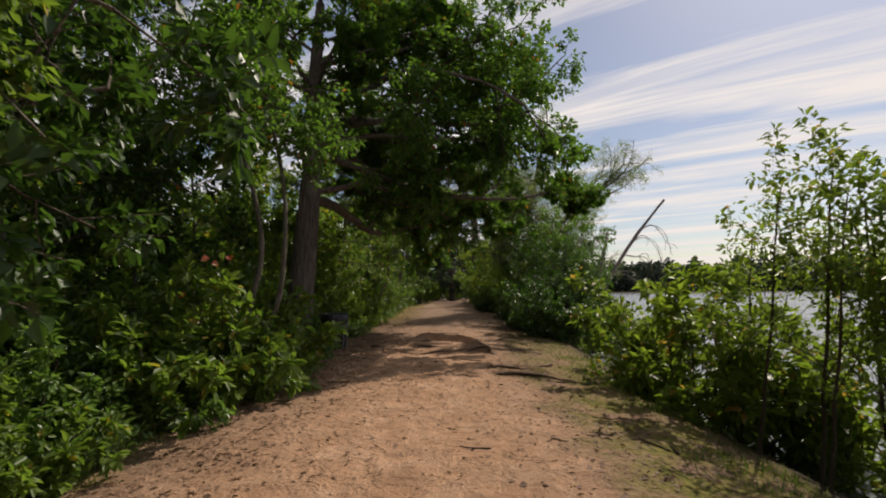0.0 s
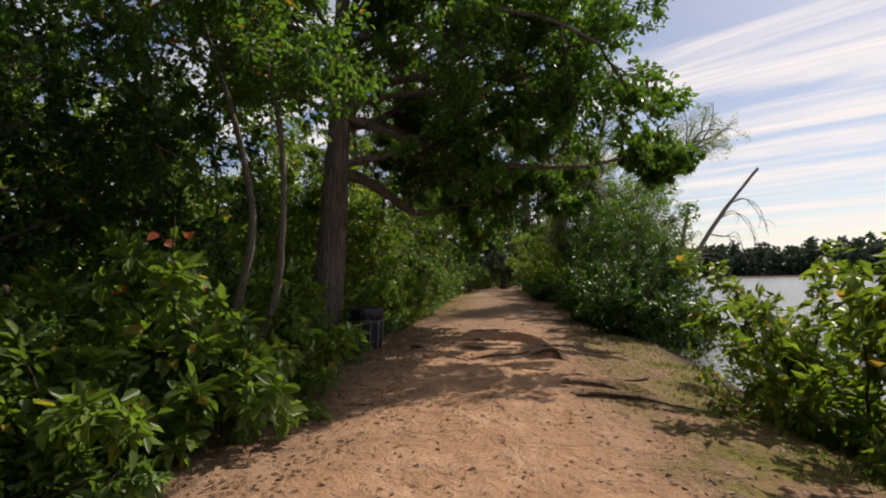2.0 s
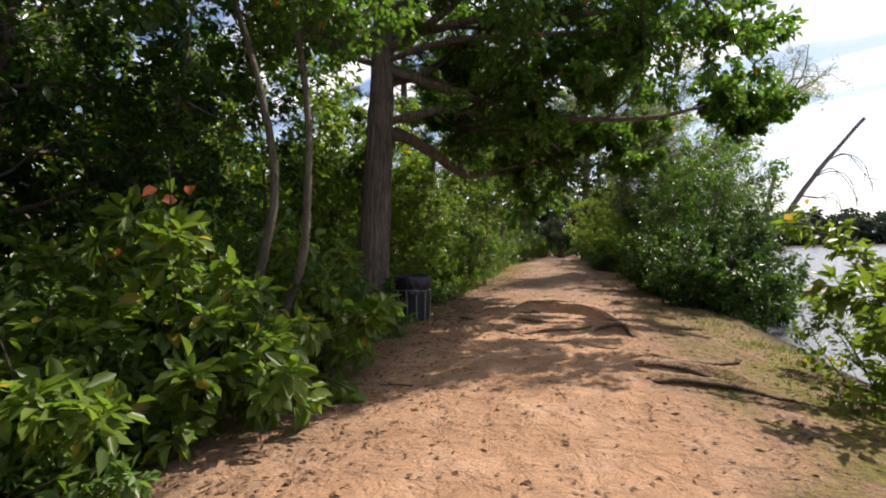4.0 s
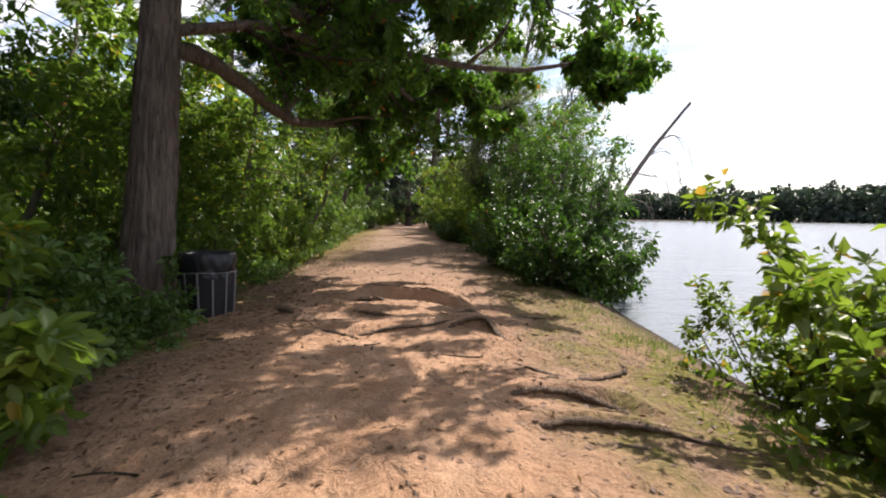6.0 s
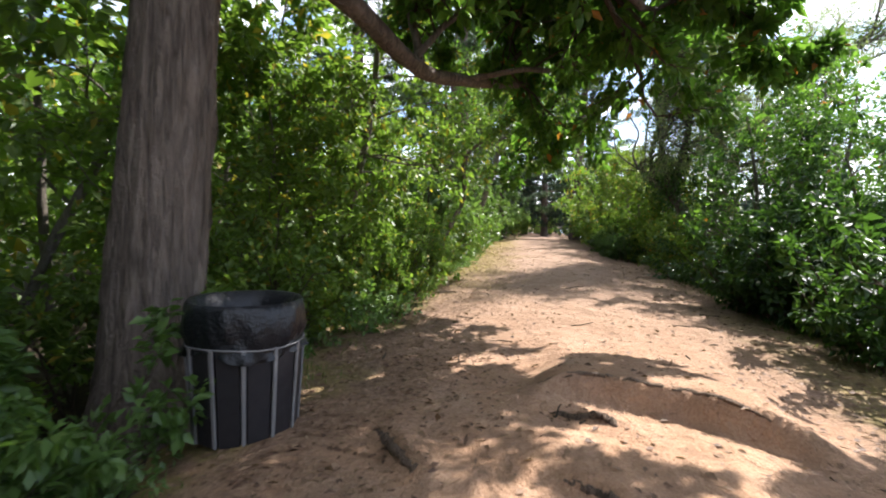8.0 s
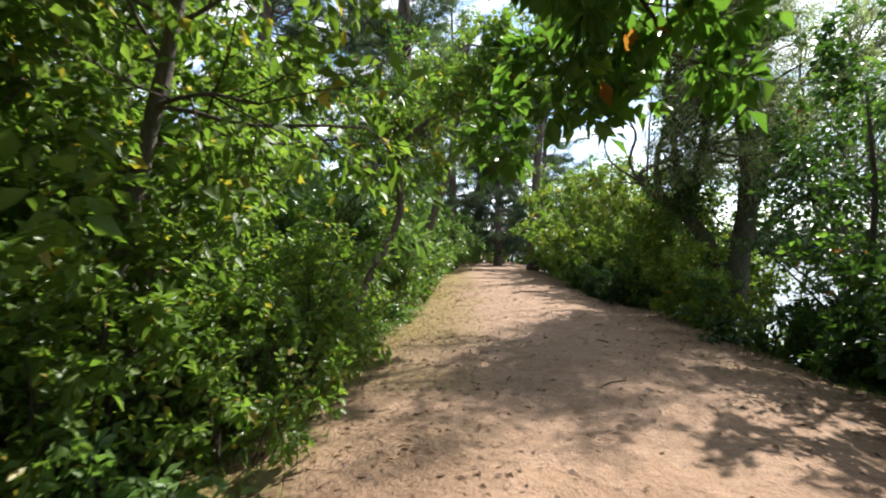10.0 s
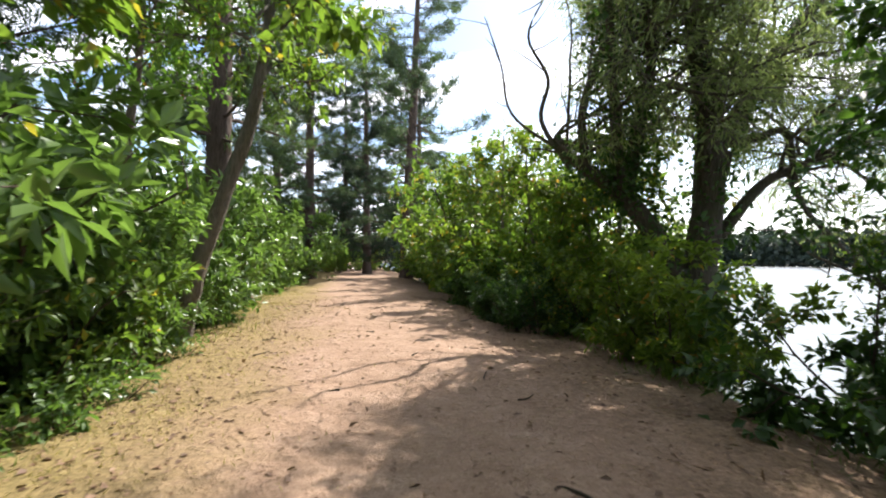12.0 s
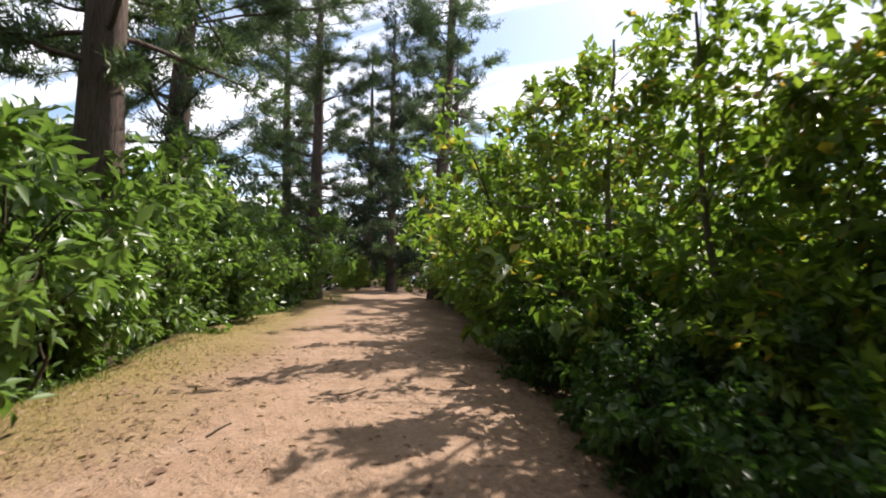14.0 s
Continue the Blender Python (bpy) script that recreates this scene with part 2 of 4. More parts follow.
def water_material():
    m = Mat("lake_water")
    m.bsdf.inputs["Base Color"].default_value = (0.16, 0.175, 0.185, 1)
    m.bsdf.inputs["Roughness"].default_value = 0.22
    m.bsdf.inputs["IOR"].default_value = 1.33
    mp = m.add("ShaderNodeMapping")
    mp.inputs["Scale"].default_value = (1.0, 2.2, 1)
    mp.inputs["Rotation"].default_value = (0, 0, radians(30))
    m.link(m.coords().outputs["Position"], mp.inputs["Vector"])
    h = m.math("ADD", m.noise(1.3, 4, 0.6, mp.outputs[0]), m.math("MULTIPLY", m.noise(0.25, 3, 0.6, mp.outputs[0]), 1.5))
    m.bump(h, 0.22, 0.2)
    return m.m


GROUND, WATER = ground_material(), water_material()
PLASTIC = plain_material("bin_plastic", (0.022, 0.02, 0.022), 0.5, 0, 0.3, 12, 0.1)
SLAT = plain_material("bin_slat", (0.022, 0.019, 0.021), 0.55, 0, 0.3, 14, 0.1, 0.3)
STRIP = plain_material("bin_strip", (0.20, 0.19, 0.19), 0.5, 0, 0.3, 14, 0.1)
BAG = plain_material("bag_film", (0.010, 0.010, 0.013), 0.34, 0, 0.2, 5, 0.8, 0.45)
LITTER = leaf_material("dead_leaf", (0.07, 0.038, 0.022), (0.17, 0.095, 0.055), (0.36, 0.23, 0.14), 0.15, 0.7)

# ---------------------------------------------------------------- mesh helpers


def mesh_from(name, V, F):
    """A mesh from arrays of corners and faces (all faces with the same number of corners)."""
    V, F = np.asarray(V, np.float32), np.asarray(F, np.int32)
    me = bpy.data.meshes.new(name)
    k = F.shape[1]
    me.vertices.add(len(V))
    me.vertices.foreach_set("co", V.ravel())
    me.loops.add(F.size)
    me.loops.foreach_set("vertex_index", F.ravel())
    me.polygons.add(len(F))
    me.polygons.foreach_set("loop_start", np.arange(0, F.size, k, dtype=np.int32))
    me.update(calc_edges=True)
    return me


def part_mesh(name, me, material, parent=None, label="", smooth=False):
    me.materials.append(material)
    if smooth:
        me.polygons.foreach_set("use_smooth", np.ones(len(me.polygons), bool))
    ob = new(name, me)
    if parent is not None:
        ob.parent = parent
    if label:
        ob["label"] = label
    return ob


def part(name, bm, material, parent=None, label="", smooth=False):
    me = bpy.data.meshes.new(name)
    bm.to_mesh(me)
    bm.free()
    return part_mesh(name, me, material, parent, label, smooth)


def unit(a):
    return a / np.maximum(np.linalg.norm(a, axis=-1, keepdims=True), 1e-9)


def leaves_mesh(name, P, D, U, L, W, fine=False, fold=0.25):
    """Leaves at P that point along D with faces towards U: L long, W wide, folded along the midrib."""
    n = len(P)
    D = unit(D)
    S = unit(np.cross(D, U))
    Nn = np.cross(S, D)
    L, W = np.broadcast_to(L, n)[:, None], np.broadcast_to(W, n)[:, None]
    if fine:
        b = [P, P + D * L * .30 + S * W * .46 + Nn * W * fold, P + D * L * .68 + S * W * .38 + Nn * W * fold * .7,
             P + D * L - Nn * L * .12, P + D * L * .68 - S * W * .38 + Nn * W * fold * .7, P + D * L * .30 - S * W * .46 + Nn * W * fold]
        V = np.stack(b, 1).reshape(-1, 3)
        o = np.arange(n)[:, None] * 6
        F = np.concatenate([o + [0, 1, 2, 3], o + [0, 3, 4, 5]], 1).reshape(-1, 4)
    else:
        b = [P, P + D * L * .45 + S * W * .5 + Nn * W * fold, P + D * L - Nn * L * .1, P + D * L * .45 - S * W * .5 + Nn * W * fold]
        V = np.stack(b, 1).reshape(-1, 3)
        o = np.arange(n)[:, None] * 4
        F = np.concatenate([o + [0, 1, 2], o + [0, 2, 3]], 1).reshape(-1, 3)
    return mesh_from(name, V, F)


def tubes_arrays(lines, sides=6):
    """Tapered tubes along polylines; lines: list of (points, radii)."""
    VV, FF, base = [], [], 0
    ang = np.linspace(0, 2 * np.pi, sides, endpoint=False)
    ca, sa = np.cos(ang)[None, :, None], np.sin(ang)[None, :, None]
    j = np.arange(sides)
    for pts, rad in lines:
        P = np.asarray(pts, float)
        k = len(P)
        if k < 2:
            continue
        T = unit(np.gradient(P, axis=0))
        ref = np.where(np.abs(T[:, 2:3]) > 0.9, np.array([[1.0, 0, 0]]), np.array([[0, 0, 1.0]]))
        A = unit(np.cross(T, ref))
        B = np.cross(T, A)
        r = np.broadcast_to(np.asarray(rad, float), k)[:, None, None]
        ring = P[:, None, :] + r * (ca * A[:, None, :] + sa * B[:, None, :])
        VV.append(ring.reshape(-1, 3))
        i = np.arange(k - 1)[:, None] * sides
        q = np.stack([i + j, i + (j + 1) % sides, i + sides + (j + 1) % sides, i + sides + j], -1).reshape(-1, 4)
        FF.append(q + base)
        base += k * sides
    return np.concatenate(VV), np.concatenate(FF)


def tubes(name, lines, material, parent=None, sides=6, label="", jitter=0.0, seed=0):
    V, F = tubes_arrays(lines, sides)
    if jitter:
        V = V + np.random.default_rng(seed).normal(0, jitter, V.shape)
    return part_mesh(name, mesh_from(name, V, F), material, parent, label, True)


def smooth_line(points, n=10):
    """A Catmull-Rom line through the points, n steps to each stretch."""
    P = np.asarray(points, float)
    Q = np.vstack([2 * P[0] - P[1], P, 2 * P[-1] - P[-2]])
    out = []
    for i in range(len(P) - 1):
        a, b, c, d = Q[i:i + 4]
        for u in np.linspace(0, 1, n, endpoint=False):
            out.append(.5 * (2 * b + (c - a) * u + (2 * a - 5 * b + 4 * c - d) * u * u + (3 * b - a - 3 * c + d) * u ** 3))
    out.append(P[-1])
    return np.array(out)


def branch_line(rng, start, d, length, wander=0.25, lift=0.15, steps=6):
    pts, d = [np.array(start, float)], unit(np.array(d, float))
    for _ in range(steps):
        d = unit(d + rng.normal(0, wander, 3) * 0.5 + np.array([0, 0, lift / steps]))
        pts.append(pts[-1] + d * length / steps)
    return np.array(pts)


def grow(rng, start, d, length, radius, levels, kids=5, spread=0.9, shrink=0.55, wander=0.3, lift=0.15, first=0.25):
    """A branching skeleton: (lines with radii, outermost twig lines)."""
    lines, twigs = [], []
    todo = [(np.array(start, float), np.array(d, float), length, radius, levels)]
    while todo:
        s, dd, L, r, lev = todo.pop()
        P = branch_line(rng, s, dd, L, wander, lift)
        lines.append((P, np.linspace(r, r * 0.45, len(P))))
        if lev == 0:
            twigs.append(P)
            continue
        n = max(2, int(round(kids * rng.uniform(0.75, 1.25))))
        for u in np.linspace(first, 1.0, n):
            f = u * (len(P) - 1)
            i = min(int(f), len(P) - 2)
            p = P[i] + (P[i + 1] - P[i]) * (f - i)
            t = unit(P[i + 1] - P[i])
            side = unit(np.cross(t, rng.normal(0, 1, 3)))
            nd = unit(t * rng.uniform(0.35, 0.9) + side * spread * rng.uniform(0.6, 1.2))
            todo.append((p, nd, L * shrink * rng.uniform(0.7, 1.2) * (1.15 - 0.4 * u), max(r * 0.5 * (1.1 - .4 * u), 0.003), lev - 1))
    return lines, twigs


def leaves_on(rng, twigs, per, size, aspect=0.5, droop=0.25, flat=0.6, reach=0.06):
    """Leaf places along twigs: P, D, U, L, W."""
    T = np.array([t for t in twigs])
    m, k, _ = T.shape
    u = rng.uniform(0.05, 1.0, (m, per)) * (k - 1)
    i = np.minimum(u.astype(int), k - 2)
    rows = np.arange(m)[:, None]
    a, b = T[rows, i], T[rows, i + 1]
    P = (a + (b - a) * (u - i)[..., None]).reshape(-1, 3)
    t = unit((b - a).reshape(-1, 3))
    n = len(P)
    side = unit(np.cross(t, rng.normal(0, 1, (n, 3))))
    D = unit(t * rng.uniform(0.1, 0.8, (n, 1)) + side * rng.uniform(0.5, 1.1, (n, 1)) + np.array([0, 0, -droop]))
    U = unit(rng.normal(0, 1 - flat + 0.15, (n, 3)) + np.array([0, 0, 1.0]))
    L = size * rng.uniform(0.6, 1.25, n)
    P = P + side * rng.uniform(0, reach, (n, 1))
    return P, D, U, L, L * aspect * rng.uniform(0.8, 1.2, n)


# ---------------------------------------------------------------- ground and lake
def rise(y):
    return np.interp(y, [-20, 0, 6, 12, 20, 28, 48, 80], [0.0, 0.0, .06, .12, .30, .42, .42, .5])


def soft(a, b, x):
    t = np.clip((x - a) / (b - a), 0, 1)
    return t * t * (3 - 2 * t)


def wavy(x, y):
    return (np.sin(x * 2.1 + 1.3 * np.sin(y * 1.1)) * 0.018 + np.sin(y * 1.7 + x * 0.9) * 0.02
            + np.sin(x * 5.3 - y * 3.1) * 0.007 + np.sin(y * 6.7 + 2 * np.sin(x * 3.0)) * 0.007)


# (x along the ledge, y along it, drop, how far it runs out behind)
LEDGES = [((-0.75, -0.27, 0.17, 0.5, 0.9), (12.62, 12.69, 12.6, 12.4, 12.12), 0.15, 1.4), ((0.75, 0.95, 1.27, 1.6, 1.9), (8.66, 8.72, 8.75, 8.66, 8.45), 0.085, 0.35),
          ((0.8, 1.1, 1.5, 1.8), (8.22, 8.27, 8.23, 8.12), 0.08, 0.3), ((0.5, 0.75, 0.95, 1.15), (10.8, 10.9, 10.86, 10.55), 0.09, 0.45),
          ((-0.6, -0.12, 0.2, 0.6), (10.5, 10.7, 10.84, 10.98), 0.045, 0.5), ((-1.75, -1.6, -1.3), (11.95, 11.75, 11.35), 0.06, 0.4),
          ((-0.75, -0.5, -0.15), (11.55, 11.4, 11.1), 0.06, 0.4), ((-1.0, -0.56, -0.25), (12.45, 12.34, 12.2), 0.05, 0.3)]


def height(x, y):
    x, y = np.asarray(x, float), np.asarray(y, float)
    z = rise(y) - 0.018 * (x + 0.3) ** 2 * (np.abs(x) < 6) - 0.65 * (np.abs(x) >= 6)
    edge_l = -2.75 + 0.25 * np.sin(y * 0.7) - 0.45 * soft(24, 34, y)
    z = np.where(x < 0, rise(y) - 0.012 * np.minimum(np.abs(x), 3) ** 2 - 0.75 * soft(0, 2.4, edge_l - x), z)
    edge_r = 2.7 + 0.2 * np.sin(y * 0.5 + 1)
    z = np.where(x >= 0, rise(y) - 0.022 * np.minimum(np.abs(x), 3) ** 2 - (0.85 + rise(y)) * soft(0, 2.6, x - edge_r) - 1.0 * soft(3.0, 8, x - edge_r), z)
    # the low swelling over the roots beside the bin
    z = z + 0.09 * np.exp(-((x + 1.0) / 1.1) ** 2 - ((y - 11.6) / 1.3) ** 2)
    # worn ledges held up behind the roots that cross the path
    for xs, ys, drop, back in LEDGES:
        d = y - np.interp(x, xs, ys)
        ends = soft(xs[0] - 0.15, xs[0] + 0.25, x) * (1 - soft(xs[-1] - 0.25, xs[-1] + 0.15, x))
        z = z + drop * soft(-0.03, 0.05, d) * np.exp(-(np.maximum(d, 0) / back) ** 2) * ends
        z = z - 0.5 * drop * np.exp(-((d + 0.16) / 0.2) ** 2) * ends
    return z + wavy(x, y) * (np.abs(x) < 8)


def make_ground():
    xs = np.concatenate([[-900, -400, -180, -90, -50, -30, -20, -14, -10, -7.5], np.arange(-6, -2.01, 0.1), np.arange(-1.95, 2.01, 0.05), np.arange(2.1, 6.01, 0.1), [7, 8, 10, 14, 20, 40, 90, 200, 330, 420, 600, 900]])
    ys = np.concatenate([[-900, -400, -150, -60, -30, -16, -10, -6], np.arange(-4, 7.5, 0.10), np.arange(7.5, 13.6, 0.04), np.arange(13.6, 34, 0.1), np.arange(34, 62, 0.6), [66, 75, 90, 120, 200, 330, 420, 600, 900]])
    X, Y = np.meshgrid(xs, ys)
    Z = height(X, Y)
    rng = np.random.default_rng(3)
    near = (np.abs(X) < 6) & (Y > -4) & (Y < 34)
    Z = Z + near * rng.normal(0, 0.004, Z.shape)
    far_bank = (np.hypot(X, Y) > 325) & (X > 0)
    Z = np.where(far_bank, 0.5, Z)
    nx, ny = len(xs), len(ys)
    V = np.stack([X, Y, Z], -1).reshape(-1, 3)
    i, j = np.meshgrid(np.arange(nx - 1), np.arange(ny - 1))
    a = (j * nx + i).ravel()
    F = np.stack([a, a + 1, a + nx + 1, a + nx], 1)
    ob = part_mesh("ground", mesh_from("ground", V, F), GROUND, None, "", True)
    return tagged(ob, "sandy footpath with leaf litter and mossy verges", "ground", kind="structure")


make_ground()
lake = part_mesh("water", mesh_from("water", [(2, -900, -0.72), (900, -900, -0.72), (900, 900, -0.72), (2, 900, -0.72)], [(0, 1, 2, 3)]), WATER)
tagged(lake, "wide pale lake with small ripples", "lake", kind="structure")

# ---------------------------------------------------------------- plants: kinds


def thing(name, label, category, group="", kind="", at=(0, 0, 0)):
    ob = new(name)
    ob.location = at
    ob.empty_display_size = 0.2
    return tagged(ob, label, category, group, kind)


def shrub(seed, leaf, label, tall=1.6, wide=1.2, stems=8, per=16, size=0.1, aspect=0.52, group="undergrowth", levels=2, kids=5, fine=False, droop=0.3, lean=0.75):
    """A many-stemmed bush: thin stems from one foot, twigs and leaves."""
    rng = np.random.default_rng(seed)
    root = thing("shrub", label, "shrub", group)
    side, twigs = [], []
    for i in range(stems):
        a = rng.uniform(0, 2 * math.pi)
        out = rng.uniform(0.1, lean)
        d = np.array([math.cos(a) * out * wide / tall * 1.3, math.sin(a) * out * wide / tall * 1.3, 1.0])
        p = np.array([math.cos(a), math.sin(a), 0]) * rng.uniform(0.02, 0.28) * wide
        li, tw = grow(rng, p + [0, 0, -0.12], d, tall * rng.uniform(0.55, 1.0), 0.012 * tall ** 0.5, levels, kids, 0.9, 0.42, 0.3, 0.1, 0.22)
        tubes("stem", li[:1], TWIG, root, 4)
        side += [(q[::3], np.asarray(r)[::3]) for q, r in li[1:] if r[0] > 0.0034]
        twigs += tw
    if side:
        tagged(tubes("twig_spray", side, TWIG, root, 3), kind="stuff")
    tagged(part_mesh("foliage", leaves_mesh("foliage", *leaves_on(rng, twigs, per, size, aspect, droop), fine=fine), leaf, root), kind="stuff")
    return root


def tree(seed, leaf, bark, label, tall=6.0, radius=0.08, lean=(0, 0), clear=0.4, limbs=10, reach=2.0, levels=2, kids=5, per=14, size=0.11, aspect=0.55, category="tree",
         group="", fine=False, name="tree", lift=0.3, droop=0.3, wander=0.12):
    """A tapered trunk with limbs, twigs and a crown of single leaves."""
    rng = np.random.default_rng(seed)
    top = np.array([lean[0], lean[1], 1.0])
    P = branch_line(rng, (0, 0, -0.25), top, tall, wander, 0.1, 12)
    R = radius * (1 - 0.75 * np.linspace(0, 1, len(P)))
    R[0] *= 1.35
    root = thing(name, label, category, group)
    tubes("trunk", [(P, R)], bark, root, 10, jitter=radius * 0.03, seed=seed)
    side, twigs = [], []
    for i in range(limbs):
        u = clear + (1 - clear) * (i + rng.uniform(0, 0.8)) / limbs
        f = min(u, 0.999) * (len(P) - 1)
        k = int(f)
        p = P[k] + (P[min(k + 1, len(P) - 1)] - P[k]) * (f - k)
        a = i * 2.4 + rng.uniform(-0.5, 0.5)
        d = np.array([math.cos(a), math.sin(a), lift + rng.uniform(0, 0.5)])
        li, tw = grow(rng, p, d, reach * (1.15 - 0.55 * (u - clear) / (1 - clear)) * rng.uniform(0.75, 1.15), radius * 0.34 * (1.25 - u), levels, kids, 0.9, 0.5, 0.3, 0.12)
        tubes("limb", li[:1], bark, root, 5)
        side += [(q[::3], np.asarray(r)[::3]) for q, r in li[1:] if len(li) < 12 or r[0] > 0.0034]
        twigs += tw
    tagged(tubes("twig_spray", side, bark, root, 3), kind="stuff")
    tagged(part_mesh("crown", leaves_mesh("crown", *leaves_on(rng, twigs, per, size, aspect, droop), fine=fine), leaf, root), kind="stuff")
    return root


def pine(seed, label, tall=14.0, radius=0.3, bare=0.25, reach=3.0, whorls=22, leaf=None, tuft=70, dense=1.0, dead=5):
    """A pine: tall straight trunk, level limbs in whorls, needles in tufts."""
    rng = np.random.default_rng(seed)
    P = branch_line(rng, (0, 0, -0.3), (0.0, 0, 1), tall, 0.03, 0.0, 14)
    R = radius * (1 - 0.85 * np.linspace(0, 1, len(P)) ** 1.2)
    R[0] *= 1.3
    lines, tufts, dirs = [], [], []
    root = thing("pine_tree", label, "tree")
    for w in range(whorls):
        u = bare + (0.985 - bare) * (w + rng.uniform(0, .5)) / whorls
        f = u * (len(P) - 1)
        k = min(int(f), len(P) - 2)
        p = P[k] + (P[k + 1] - P[k]) * (f - k)
        prof = max(0.12, math.sin(math.pi * min(1, (1 - (u - bare) / (1 - bare)) * 0.75 + 0.08)))
        for b in range(3):
            a = rng.uniform(0, 2 * math.pi)
            L = reach * prof * rng.uniform(0.5, 1.15)
            B = branch_line(rng, p, (math.cos(a), math.sin(a), rng.uniform(-0.1, 0.3)), L, 0.25, 0.25, 7)
            tubes("limb", [(B, np.linspace(radius * 0.16 * (1.2 - u), 0.008, len(B)))], BARK_PINE, root, 5)
            for q in range(int(9 * dense * max(0.5, L / 2))):
                i = rng.integers(2, len(B) - 1)
                s = B[i] + (B[i + 1] - B[i]) * rng.uniform()
                d = unit(unit(B[i + 1] - B[i]) * 0.6 + rng.normal(0, 0.6, 3) * [1, 1, 0.35] + [0, 0, 0.12])
                e = s + d * rng.uniform(0.2, 0.55) * min(1, L / 1.5)
                lines.append((np.array([s, (s + e) / 2, e]), [0.008, 0.006, 0.003]))
                for v in np.linspace(0.35, 1.0, 3):
                    tufts.append(s + (e - s) * v)
                    dirs.append(d)
    tubes("trunk", [(P, R)], BARK_PINE, root, 14, jitter=radius * 0.03, seed=seed)
    tagged(tubes("twig_spray", lines, BARK_PINE, root, 3), kind="stuff")
    C, Dm = np.array(tufts), np.array(dirs)
    n = len(C) * tuft // 6
    idx = rng.integers(0, len(C), n)
    D = unit(Dm[idx] * 0.6 + rng.normal(0, 0.75, (n, 3)) + [0, 0, 0.15])
    tagged(part_mesh("crown", leaves_mesh("crown", C[idx] + rng.normal(0, 0.07, (n, 3)), D, rng.normal(0, 1, (n, 3)), rng.uniform(0.14, 0.28, n), 0.022 + 0.018 * rng.uniform(0, 1, n), fold=0.1), leaf or LEAF_PINE, root), kind="stuff")
    return root


def drop_at(ob, x, y, turn=0.0, s=1.0, sink=0.0, sz=None):
    """The first placing of a thing that was built at the origin."""
    ob.matrix_basis = pose(x, y, float(height(x, y)) - sink, 0, 0, turn) @ Matrix.Diagonal((s, s, sz or s, 1))
    return ob


def again(ob, x, y, turn=0.0, s=1.0, sink=0.0, sz=None):
    made = copy_thing(ob, Matrix.Identity(4))
    return drop_at(made, x, y, turn, s, sink, sz)


def spread_out(kinds, places):
    """Sets the kinds round and round on the places (x, y, scale)."""
    rng = random.Random(11)
    used = set()
    for i, (x, y, s) in enumerate(places):
        k = kinds[i % len(kinds)]
        turn = rng.uniform(0, 360)
        if k.name in used:
            again(k, x, y, turn, s)
        else:
            used.add(k.name)
            drop_at(k, x, y, turn, s)


def row(y0, y1, step, x, jitter, s0, s1, seed):
    rng = random.Random(seed)
    out, y = [], y0
    while y < y1:
        out.append((x + rng.uniform(-jitter, jitter), y + rng.uniform(-0.3, 0.3) * step, rng.uniform(s0, s1)))
        y += step
    return out


# ---------------------------------------------------------------- far shore and closing woods
def woods(name, label, places, leaf, size, per, spread_xy, tall, seed, kind="stuff", flat=0.3):
    """Distant trees as a mass of leaf clumps with uneven tops."""
    rng = np.random.default_rng(seed)
    C = []
    for x, y, z, h in places:
        n = per
        u = rng.uniform(0, 1, n) ** 0.8
        r = spread_xy * np.sqrt(rng.uniform(0, 1, n)) * np.sin(np.pi * np.clip(u * 0.85 + 0.12, 0, 1)) ** 0.6
        a = rng.uniform(0, 2 * np.pi, n)
        lump = 1 + 0.25 * np.sin(a * 3 + x) * np.cos(u * 7 + y)
        C.append(np.stack([x + r * np.cos(a) * lump, y + r * np.sin(a) * lump, z + u * h], 1))
    C = np.concatenate(C)
    n = len(C)
    D = unit(rng.normal(0, 1, (n, 3)) + [0, 0, -0.2])
    U = unit(rng.normal(0, 1, (n, 3)) + [0, 0, 0.6])
    L = size * rng.uniform(0.6, 1.3, n)
    ob = part_mesh(name, leaves_mesh(name, C, D, U, L, L * 0.65), leaf)
    return tagged(ob, label, "woods", kind=kind)


def far_places():
    rng = random.Random(5)
    out = []
    for ring, d in ((0, 335), (1, 350), (2, 368)):
        for k in range(150):
            a = radians(-8 + 150 * (k + rng.uniform(-0.4, 0.4)) / 150)
            dd = d + 14 * math.sin(k * 0.21) + rng.uniform(-3, 3)
            out.append((dd * math.sin(a), dd * math.cos(a), -0.5, (14.5 + 3 * ring) * rng.uniform(0.85, 1.15)))
    return out


woods("far_woods", "distant dark wooded shore with haze put into its leaf colour", far_places(), LEAF_FAR_HAZED, 2.8, 190, 5.5, 18, 21)

rng0 = random.Random(8)
back = [(-9.5 - rng0.uniform(0, 2.5), y + rng0.uniform(-1, 1), -0.8, rng0.uniform(5, 11)) for y in np.arange(-14, 64, 2.1)]
back += [(-15 - rng0.uniform(0, 6), y + rng0.uniform(-1, 1), -0.8, rng0.uniform(8, 14)) for y in np.arange(-14, 66, 3.2)]
# one stand split at y 9: shade painted by dark leaves, sunlight by bright ones
woods("left_woods", "dense broadleaf woods with shade put into the leaf colour", [p for p in back if p[1] < 9], LEAF_DARK, 0.36, 1900, 2.8, 9, 22)
woods("sunlit_woods", "yellow-green broadleaf woods with sunlight put into the leaf colour", [(x, y, z, h * (0.9 if y < 17 else 0.68)) for x, y, z, h in back if y >= 9], LEAF_BRIGHT, 0.34, 1700, 2.8, 9, 25)
